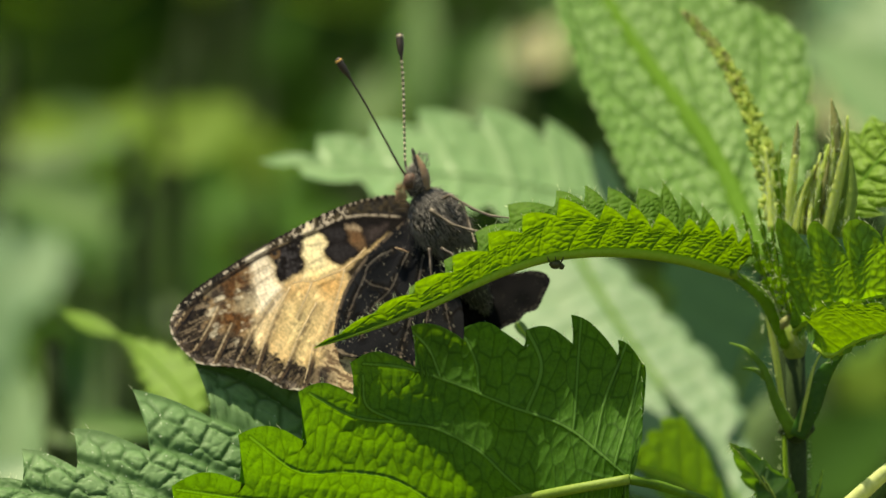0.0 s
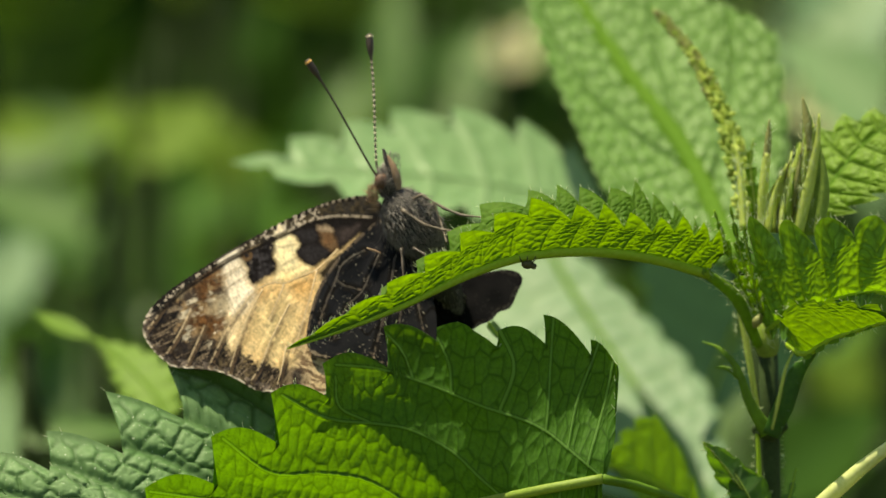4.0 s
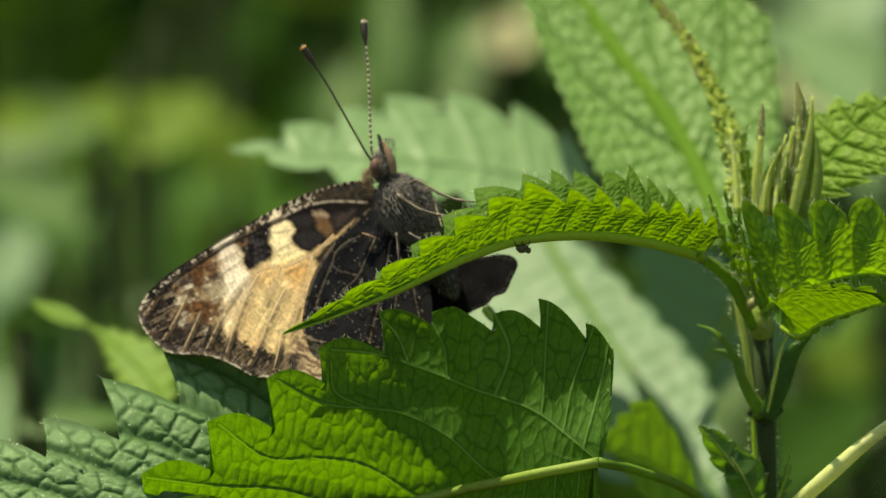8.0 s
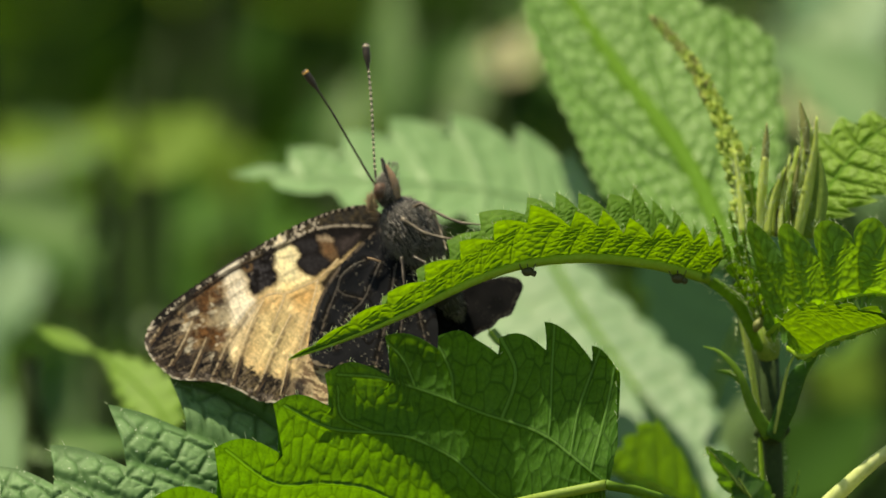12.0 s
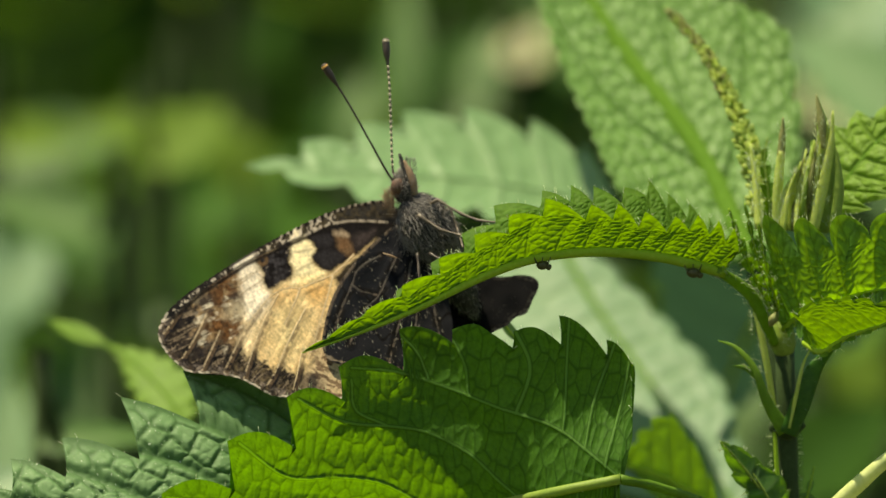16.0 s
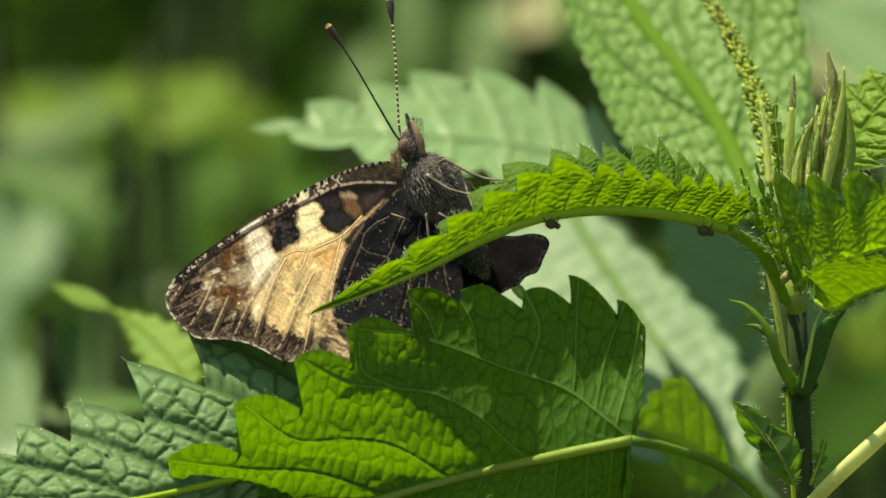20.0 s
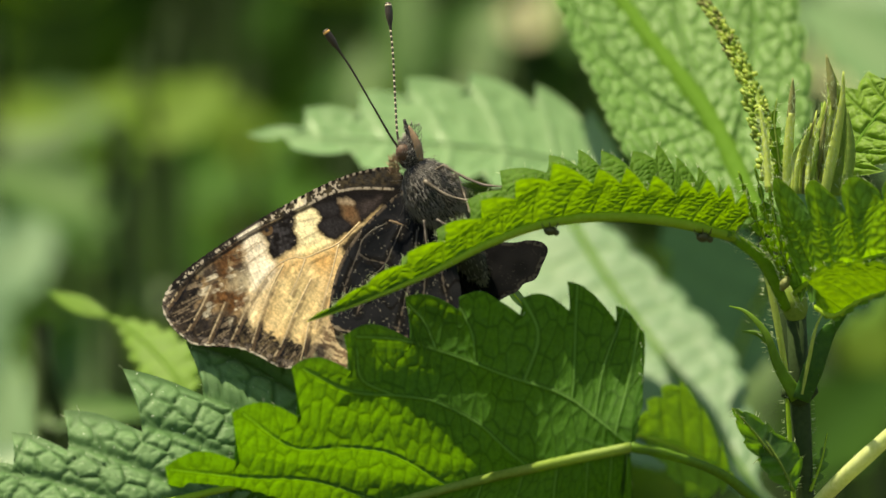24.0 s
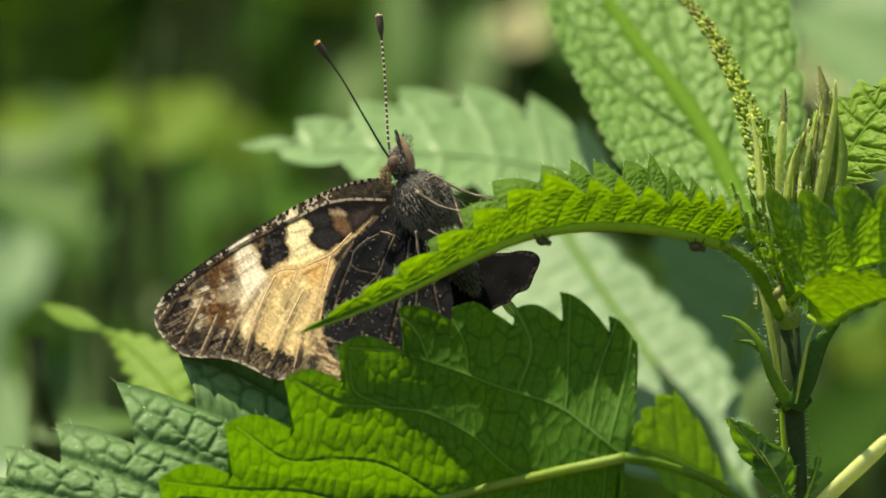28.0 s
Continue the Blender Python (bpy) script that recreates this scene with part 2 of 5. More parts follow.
M_SOIL = plain_material("leaf_litter_soil", (0.060, 0.048, 0.028), (0.030, 0.040, 0.016), 30, 0.9, 0.8, 0.01)


# ---- building helpers ----
def spot(a, b, w=0.0):
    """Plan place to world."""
    k = 1 + w / REACH
    return Vector(((a - 784) * UNIT * k, w / 1000, HEIGHT + (441 - b) * UNIT * k))


def spots(p):
    p = np.asarray(p, float)
    w = p[:, 2] / 20.0
    k = 1 + w / REACH
    return np.stack([(p[:, 0] - 784) * UNIT * k, w / 1000, HEIGHT + (441 - p[:, 1]) * UNIT * k], 1)


def part(name, verts, faces, material, parent=None, label="", kind="", floats=None, colours=None, smooth=True):
    """Links a mesh, given in world places, as one object, under parent if there is one."""
    v = np.asarray(verts, float)
    mid = v.mean(0)
    me = bpy.data.meshes.new(name)
    me.from_pydata((v - mid).tolist(), [], [tuple(f) for f in faces])
    if smooth:
        me.polygons.foreach_set("use_smooth", [True] * len(me.polygons))
    me.materials.append(material)
    if floats is not None:
        me.attributes.new("vein", "FLOAT", "POINT").data.foreach_set("value", np.asarray(floats, np.float32))
    if colours is not None:
        c = np.ones((len(v), 4), np.float32)
        c[:, :3] = colours
        me.attributes.new("pattern", "FLOAT_COLOR", "POINT").data.foreach_set("color", c.ravel())
    ob = new(name, me)
    place = Vector(mid)
    if parent is not None:
        ob.parent = parent
        up = parent
        while up is not None:
            place = place - up.location
            up = up.parent
    ob.location = place
    return tagged(ob, label, "", "", kind)


def thing(name, where, label, category, group=""):
    e = new(name)
    e.empty_display_size = 0.005
    e.location = where
    return tagged(e, label, category, group)


def curve_points(ctrl, n):
    """n points evenly along a smooth curve through ctrl."""
    c = np.asarray(ctrl, float)
    if len(c) == 2:
        return c[0] + (c[1] - c[0]) * np.linspace(0, 1, n)[:, None]
    e = np.vstack([2 * c[0] - c[1], c, 2 * c[-1] - c[-2]])
    dense = []
    for i in range(len(c) - 1):
        p0, p1, p2, p3 = e[i:i + 4]
        t = np.linspace(0, 1, 40, endpoint=False)[:, None]
        dense.append(0.5 * (2 * p1 + (p2 - p0) * t + (2 * p0 - 5 * p1 + 4 * p2 - p3) * t ** 2 + (3 * p1 - p0 - 3 * p2 + p3) * t ** 3))
    dense = np.vstack(dense + [c[-1:]])
    s = np.concatenate([[0], np.cumsum(np.linalg.norm(np.diff(dense, axis=0), axis=1))])
    u = np.linspace(0, s[-1], n)
    return np.stack([np.interp(u, s, dense[:, i]) for i in range(c.shape[1])], 1)


def tube_mesh(pts, radii, sides=8, squash=1.0):
    """A closed tube through world points with a radius at each."""
    pts = np.asarray(pts, float)
    n = len(pts)
    radii = np.interp(np.linspace(0, 1, n), np.linspace(0, 1, len(radii)), radii)
    tan = np.gradient(pts, axis=0)
    tan /= np.linalg.norm(tan, axis=1)[:, None] + 1e-12
    ref = np.array([0.0, 1.0, 0.0]) if abs(tan[:, 1]).mean() < 0.8 else np.array([1.0, 0.0, 0.0])
    s = np.cross(tan, ref)
    s /= np.linalg.norm(s, axis=1)[:, None] + 1e-12
    u = np.cross(s, tan)
    ang = np.linspace(0, 2 * np.pi, sides, endpoint=False)
    v = (pts[:, None] + radii[:, None, None] * (np.cos(ang)[None, :, None] * s[:, None] + squash * np.sin(ang)[None, :, None] * u[:, None])).reshape(-1, 3)
    f = [(i * sides + j, i * sides + (j + 1) % sides, (i + 1) * sides + (j + 1) % sides, (i + 1) * sides + j) for i in range(n - 1) for j in range(sides)]
    f.append(tuple(range(sides - 1, -1, -1)))
    f.append(tuple((n - 1) * sides + j for j in range(sides)))
    return v, f


def rod(name, ctrl, radii, material, parent, n=24, sides=8, label="", squash=1.0):
    """A bent tapering rod through plan places; radii in plan squares."""
    c = np.asarray(ctrl, float) * (1, 1, 20)
    v, f = tube_mesh(spots(curve_points(c, n)), np.asarray(radii) * UNIT, sides, squash)
    return part(name, v, f, material, parent, label)


def join(pieces):
    vs, fs, k = [], [], 0
    for v, f in pieces:
        vs.append(np.asarray(v))
        fs += [tuple(i + k for i in q) for q in f]
        k += len(v)
    return np.vstack(vs), fs


def bristles(name, roots, ways, length, radius, material, parent, rng, label="", bend=0.2):
    """Fine tapering hairs: three-sided spikes."""
    vs, fs = [], []
    for r, w in zip(roots, ways):
        w = np.asarray(w) / (np.linalg.norm(w) + 1e-12)
        ln = length * rng.uniform(0.5, 1.25)
        s = np.cross(w, rng.normal(size=3))
        s /= np.linalg.norm(s) + 1e-12
        q = np.cross(w, s)
        k = len(vs)
        mid = r + w * ln * 0.5 + s * ln * bend * 0.3
        tip = r + w * ln + s * ln * bend
        for c, rad in ((r, radius), (mid, radius * 0.7)):
            for a in range(3):
                vs.append(c + rad * (math.cos(a * 2.094) * s + math.sin(a * 2.094) * q))
        vs.append(tip)
        for a in range(3):
            b = (a + 1) % 3
            fs += [(k + a, k + b, k + 3 + b, k + 3 + a), (k + 3 + a, k + 3 + b, k + 6)]
    return part(name, vs, fs, material, parent, label, "stuff")


def even_tips(n, length, width, peak=0.3, start=-0.02, rng=None, blunt=1.0):
    """Tooth tips along one half of an egg-shaped leaf: (along, out)."""
    out = []
    for k in range(n):
        x = (k + 0.6) / (n + 0.2)
        y = (x / peak) ** 0.6 if x < peak else (1 - ((x - peak) / (1 - peak)) ** 1.35)
        j = rng.uniform(-0.12, 0.12) if rng is not None else 0
        out.append((length * (start + (1 - start) * (x + j / n)), width * max(y, 0.05) ** blunt))
    return out


def cell_edges(x, y, size, seed):
    """0 on the borders of random cells of that size, about 1 in their middles."""
    rng = np.random.default_rng(seed + 100)
    jx, jy = rng.uniform(0.12, 0.88, (2, 97, 89))
    u, v = x / size + 40.0, y / size + 30.0
    iu, iv = np.floor(u).astype(int), np.floor(v).astype(int)
    f1, f2 = np.full(x.shape, 9.0), np.full(x.shape, 9.0)
    for du in (-1, 0, 1):
        for dw in (-1, 0, 1):
            gu, gv = (iu + du) % 97, (iv + dw) % 89
            d = np.hypot(iu + du + jx[gu, gv] - u, iv + dw + jy[gu, gv] - v)
            f2 = np.minimum(f2, np.maximum(f1, d))
            f1 = np.minimum(f1, d)
    return f2 - f1


def vein_near(veins, x, y):
    d = np.full(x.shape, 1e9)
    for v in veins:
        p = curve_points(np.array(v, float), 24)
        for a, b in zip(p[:-1], p[1:]):
            t = np.clip(((x - a[0]) * (b[0] - a[0]) + (y - a[1]) * (b[1] - a[1])) / ((b - a) ** 2).sum(), 0, 1)
            d = np.minimum(d, np.hypot(x - a[0] - t * (b[0] - a[0]), y - a[1] - t * (b[1] - a[1])))
    return d


def half_blade(mid, tips, side, up, depth=0.22, grain=20, rows=26, bulge=5.0, cell=44.0, cup=0.0, seed=0, wave=0.0, hook=0.02, hump_by=0.09, bend=None, most=1e9, pleat=0.0, finger=False, line_width=1.0, sweep=1.3, ladder=0, flat=1.5, shy=9.0, nerves=None, weave=None, lean=0.0, raised=False):
    """One half of a toothed leaf. mid: points of the midrib in plan squares (depth too); tips: (along, out) of the tooth tips;
    side: direction from the midrib (at the base, at the tip); up: +1 or -1, which way the upper face looks; nerves: lines of the ribs in the plan; weave: (size along, size across, slant in degrees) of the net between them; lean: how far the base leans; raised: pale main ribs over a dark net."""
    rng = np.random.default_rng(seed)
    seg = np.linalg.norm(np.diff(mid, axis=0), axis=1)
    s = np.concatenate([[0], np.cumsum(seg)])
    total = s[-1]
    # outline: (along, out, vein number), and an even inner line that the teeth stand on
    edge, inner = [(0.0, 0.0, -1.0)], [(0.0, 0.0)]
    tips = [(0.0, tips[0][1] * 0.12)] + list(tips) + [(total, 0.0)]
    for k in range(len(tips) - 1):
        (a0, b0), (a1, b1) = tips[k], tips[k + 1]
        if isinstance(depth, tuple):
            d = depth[min(k, len(depth) - 1)]
        else:
            d = depth * (1 + rng.uniform(-0.2, 0.2)) * (0.35 if k == 0 else 1.0)
        gap = min(math.hypot(a1 - a0, b1 - b0), most / max(d, 0.01), shy * max(min(b0, b1), 8.0) / max(d, 0.01))
        sa, sb = a0 + (a1 - a0) * hook, b0 * (1 - max(hook, 0)) + b1 * max(hook, 0) - d * gap
        sb = max(sb, 0.0)
        n1 = max(3, grain // 3)
        if finger:
            for i in range(n1 + grain):
                f = i / (n1 + grain)
                lobe = abs(math.cos(math.pi * f)) ** 0.52
                edge.append((a0 + (a1 - a0) * f, max(b0 + (b1 - b0) * f - d * gap * (1 - lobe), 0.0), k - 1 + f))
                inner.append((a0 + (a1 - a0) * f, max((b0 + (b1 - b0) * f - d * gap * 1.05) * 0.96, 0.0)))
            continue
        for i in range(n1 + grain):
            if i < n1:
                t = i / n1
                f = 0.25 * t
                edge.append((a0 + (sa - a0) * t, b0 + (sb - b0) * t, k - 1 + f))
            else:
                t = (i - n1) / grain
                f = 0.25 + 0.75 * t
                hump = math.sin(math.pi * t) * hump_by * math.hypot(a1 - sa, b1 - sb)
                edge.append((sa + (a1 - sa) * t, sb + (b1 - sb) * t + hump, k - 1 + f))
            low = b0 + (b1 - b0) * f - d * gap * 1.05
            inner.append((a0 + (a1 - a0) * f, max(low * 0.96, 0.0)))
    edge.append((total, 0.0, len(tips) - 2.0))
    inner.append((total, 0.0))
    e, inn = np.array(edge), np.array(inner)
    # even out the inner line
    for _ in range(6):
        inn[1:-1] = (inn[:-2] + inn[1:-1] * 2 + inn[2:]) / 4
    ne = len(e)
    num = (e[:, 2] + 1) / (len(tips) - 1)
    root = np.clip(total * np.clip(num, 0, 1) ** sweep * 0.98, 0, total)
    root[-1] = total
    t = np.linspace(0, 1, rows + 1)
    T, E = np.meshgrid(t, np.arange(ne), indexing="ij")
    cut = 0.78
    lo = np.clip(T / cut, 0, 1)
    hi = np.clip((T - cut) / (1 - cut), 0, 1)
    A = root[E] + (inn[E, 0] - root[E]) * lo ** 1.1 + (e[E, 0] - inn[E, 0]) * hi
    B = inn[E, 1] * np.clip(lo + 0.10 * np.sin(np.pi * lo), 0, 1) + (e[E, 1] - inn[E, 1]) * hi
    # relief: ribs run from the midrib to the teeth, a net of fine veins quilts the blade between them
    dv = np.full(A.shape, 1e9)
    for k in range(1, len(tips) - 1):
        tt = np.linspace(0, 1, 15)
        rk = float(np.interp(k - 1.0, e[:, 2], root))
        ca, cb = rk + (tips[k][0] - rk) * tt ** 1.12, tips[k][1] * np.clip(tt + 0.12 * np.sin(np.pi * tt), 0, 1)
        for i in range(14):
            da, db = ca[i + 1] - ca[i], cb[i + 1] - cb[i]
            u = np.clip(((A - ca[i]) * da + (B - cb[i]) * db) / (da * da + db * db + 1e-9), 0, 1)
            dv = np.minimum(dv, np.hypot(A - ca[i] - u * da, B - cb[i] - u * db) + 3.0 * i / 14)
    ph = e[E, 2]
    # into space
    uu = A / total
    ix = np.clip(uu, 0, 1) * total
    M = np.stack([np.interp(ix, s, mid[:, i]) for i in range(3)], -1)
    tan = np.gradient(mid, axis=0)
    tan /= np.linalg.norm(tan, axis=1)[:, None]
    TA = np.stack([np.interp(ix, s, tan[:, i]) for i in range(3)], -1)
    M = M + TA * (A - ix)[..., None]
    sd = np.asarray(side, float)
    g = np.clip(uu, 0, 1)[..., None]
    S = sd[0] * (1 - g) + sd[-1] * g
    S = S - (S * TA).sum(-1, keepdims=True) * TA
    N = np.cross(TA, S)
    N = N / np.linalg.norm(N, axis=-1, keepdims=True) * up
    S = S / np.maximum(np.hypot(S[..., 0], S[..., 1]), 0.4)[..., None]
    if nerves:
        flatP = (M + S * B[..., None])[..., :2]
        dv = vein_near(nerves, flatP[..., 0].ravel(), flatP[..., 1].ravel()).reshape(A.shape)
    dv = np.minimum(dv, B * 1.3)
    reach = np.hypot(e[E, 0] - root[E], e[E, 1])
    wide = float(ladder or max(1.0, round(total / len(tips) / cell)))
    gu, gv = T * reach / cell, e[E, 2] * wide
    if nerves and weave:
        ca, sa = math.cos(radians(weave[2])), math.sin(radians(weave[2]))
        gu, gv = (flatP[..., 0] * ca + flatP[..., 1] * sa) / weave[0], (flatP[..., 1] * ca - flatP[..., 0] * sa) / weave[1]
    net = cell_edges(gu, gv, 1.0, seed)
    fine = cell_edges(gu * 2.3, gv * 2.3, 1.0, seed + 1)
    puff = (1 - np.exp(-(dv / (cell * 0.16)) ** 2)) * (0.30 + 0.70 * np.sqrt(np.clip(net * flat, 0, 1)))
    rel = bulge * (puff + 0.14 * (1 - np.exp(-(fine / 0.3) ** 2)))
    rel = rel * np.clip((1 - T) * 9, 0.15, 1)
    # colour mask of ribs and net; dark vein colours paint crease shade with it
    line = np.maximum(np.exp(-(dv / (cell * 0.08 * line_width)) ** 2), min(1.0, 0.5 * line_width) * np.exp(-(net / (0.08 * line_width)) ** 2))
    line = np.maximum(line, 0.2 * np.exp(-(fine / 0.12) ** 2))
    if raised:
        line = np.maximum(np.exp(-(dv / 3.2) ** 4), np.maximum(0.5 * np.exp(-(net / 0.10) ** 2), 0.22 * np.exp(-(fine / 0.12) ** 2)))
    big = max(b for _, b in tips)
    h = rel + cup * (B / big) ** 2 + wave * np.sin(ph * 2.2 + seed) * T ** 2
    if pleat:
        span = total / len(tips) * 0.4
        h = h + pleat * (1 - np.exp(-(dv / span) ** 2)) * np.clip((1 - T) * 4, 0.2, 1)
    if bend is not None:
        # the blade rolls over: leaning near the rib, upright beyond
        at_b = np.clip(bend[0] + bend[1] * A, 28, 220)
        h = h + bend[2] * at_b * (1 - np.exp(-(B / at_b) ** 2)) * np.clip(A / 330, 0.25, 1)
    h = h + lean * (1 - np.exp(-(B / 110) ** 2)) * np.clip(1 - A / 200, 0, 1)
    P = M + S * B[..., None] + N * h[..., None]
    verts = spots(P.reshape(-1, 3))
    faces = [(i * ne + j, i * ne + j + 1, (i + 1) * ne + j + 1, (i + 1) * ne + j) for i in range(rows) for j in range(ne - 1)]
    edge_pts = verts[rows * ne:]
    out = S.reshape(rows + 1, ne, 3)[-1] * (1, -1, 1)
    return verts, faces, line.ravel(), edge_pts, out[:, [0, 2, 1]]


def leaf(parent, mid, tips_a, side_a, tips_b, side_b, material, rib=(6, 1.5), up=1, label="", hairs=0, seed=0, rib_mat=None, nerves=None, weave=None, both=False, **kw):
    """A leaf part: blade of two halves, with its rib and hairs as parts of the leaf."""
    m = curve_points(np.asarray(mid, float) * (1, 1, 20), 60)
    across = nerves if both else None
    va, fa, la, ea, oa = half_blade(m, tips_a, side_a, up, seed=seed, nerves=nerves, weave=weave, **kw)
    vb, fb, lb, eb, ob_ = half_blade(m, tips_b, side_b, -up, seed=seed + 7, nerves=across, weave=weave, **kw)
    v, f = join([(va, fa), (vb, fb)])
    blade = part("leaf", v, f, material, parent, label, floats=np.concatenate([la, lb]))
    rv, rf = tube_mesh(spots(m), np.asarray(rib) * UNIT, 8)
    part("midrib", rv, rf, rib_mat or M_RIB, blade)
    if hairs:
        rng = np.random.default_rng(seed + 3)
        rr, ww = [], []
        for edge_pts, outs in ((ea, oa), (eb, ob_)):
            for i in rng.integers(2, len(edge_pts) - 2, hairs):
                rr.append(edge_pts[i])
                ww.append(outs[i] + rng.normal(size=3) * 0.5)
        base = spots(m)
        for i in rng.integers(2, len(base) - 2, hairs):
            rr.append(base[i])
            ww.append(np.array([0, -0.4, -1]) + rng.normal(size=3) * 0.5)
        bristles("stinging_hairs", rr, ww, 11 * UNIT, 0.55 * UNIT, M_HAIR, blade, rng)
    return blade

# ---- ground and distance ----
def build_ground():
    n = 60
    xs = np.concatenate([-np.geomspace(400, 0.05, n), np.geomspace(0.05, 400, n)])
    g = [(x, y, 0.012 * math.sin(x * 9) * math.cos(y * 7) if abs(x) < 4 and abs(y) < 4 else 0.0) for y in xs for x in xs]
    m = len(xs)
    f = [(i * m + j, i * m + j + 1, (i + 1) * m + j + 1, (i + 1) * m + j) for i in range(m - 1) for j in range(m - 1)]
    tagged(part("ground", g, f, M_SOIL), "dark soil with leaf litter under nettles", "ground", "", "structure")


build_ground()


def loose_leaf(rng, length, width, bend, fold, n=9):
    """A small folded leaf with toothed edge: low mesh, base at the origin, pointing along +x, upper face +z."""
    vs, fs, vein = [], [], []
    for i in range(n + 1):
        x = i / n
        w = width * (math.sin(math.pi * min(x ** 0.7, 1)) * 0.98 + 0.02) * (1.0 if i % 2 else 0.8)
        z = -bend * length * x * x
        for k, q in enumerate((-1, -0.5, 0, 0.5, 1)):
            vs.append((x * length, q * w, z + abs(q) * w * fold + rng.uniform(-1, 1) * width * 0.03))
            vein.append(1.0 if q == 0 else 0.0)
    for i in range(n):
        for k in range(4):
            a = i * 5 + k
            fs.append((a, a + 5, a + 6, a + 1))
    return np.array(vs), fs, vein


def shoot(name, label, material, rng, height, pairs, leaf_len, group="background nettles"):
    """A nettle shoot: square stem and opposite pairs of leaves, each pair turned a quarter; foot at the origin."""
    e = thing(name, (0, 0, 0), label, "plant", group)
    lean = rng.uniform(-0.03, 0.03, 2)
    zs = np.linspace(0, height, 14)
    pts = np.stack([lean[0] * (zs / height) ** 2, lean[1] * (zs / height) ** 2, zs], 1)
    v, f = tube_mesh(pts, (0.0026, 0.0018, 0.0009), 6)
    part("stem", v, f, M_STEM, e)
    for p in range(pairs):
        u = 1 - p * 0.062 / height * leaf_len / 0.055
        if u < 0.15:
            break
        c = np.array([np.interp(u * height, zs, pts[:, i]) for i in range(3)])
        size = leaf_len * (0.45 + 0.55 * min(1, p / 2.0))
        for side in (0, 1):
            az = p * math.pi / 2 + side * math.pi + rng.uniform(-0.3, 0.3)
            lv, lf, ve = loose_leaf(rng, size * rng.uniform(0.85, 1.15), size * 0.30, rng.uniform(0.1, 0.5), rng.uniform(0.05, 0.5))
            tilt = rng.uniform(-0.1, 0.6) + (0.5 if p == 0 else 0)
            R = Matrix.Rotation(az, 3, "Z") @ Matrix.Rotation(-tilt, 3, "Y") @ Matrix.Rotation(rng.uniform(-0.3, 0.3), 3, "X")
            way = np.array(R @ Vector((1, 0, 0)))
            b = c + way * size * 0.22
            lv = lv @ np.array(R).T + b
            lo = part("leaf", lv, lf, material, e, floats=ve)
            pv, pf = tube_mesh(np.stack([c, (c + b) / 2, b + way * 0.002]), (0.0009, 0.0007), 5)
            part("petiole", pv, pf, M_RIB, lo)
    return e


def far_leaf(a, b, w, length, width, angle, material, label, recline=1.0):
    """A single shoot far behind: a stem from the ground and one leaf whose middle is at the plan place; length and width in plan squares."""
    rng = np.random.default_rng(int(a * 7 + b))
    k = UNIT * (1 + w / REACH)
    ln, wd = length * k, width * k
    lv, lf, ve = loose_leaf(rng, ln, wd, rng.uniform(0.02, 0.2), rng.uniform(0.05, 0.3))
    T = Vector((math.cos(radians(angle)), 0.35 * recline * math.sin(radians(angle)), math.sin(radians(angle)))).normalized()
    N = Vector((rng.uniform(-0.15, 0.15), -1.0, recline)).normalized()
    N = (N - N.dot(T) * T).normalized()
    S = N.cross(T)
    R = np.array((T, S, N))
    c = np.array(spot(a, b, w))
    lv = (lv - (ln / 2, 0, 0)) @ R + c
    base = c - np.array(T) * ln / 2
    e = thing("far_nettle", (base[0], base[1] + 0.01, 0), label, "plant", "far nettles")
    lo = part("leaf", lv, lf, material, e, floats=ve)
    foot = np.array((base[0], base[1] + 0.01, 0.0))
    knee = np.array((base[0], base[1] + 0.008, max(base[2] - 0.03, 0.05)))
    v, f = tube_mesh(curve_points(np.stack([foot, knee, base + np.array(T) * 0.002]), 20), (0.0022, 0.0016, 0.0009), 6)
    part("stem", v, f, M_STEM, e)


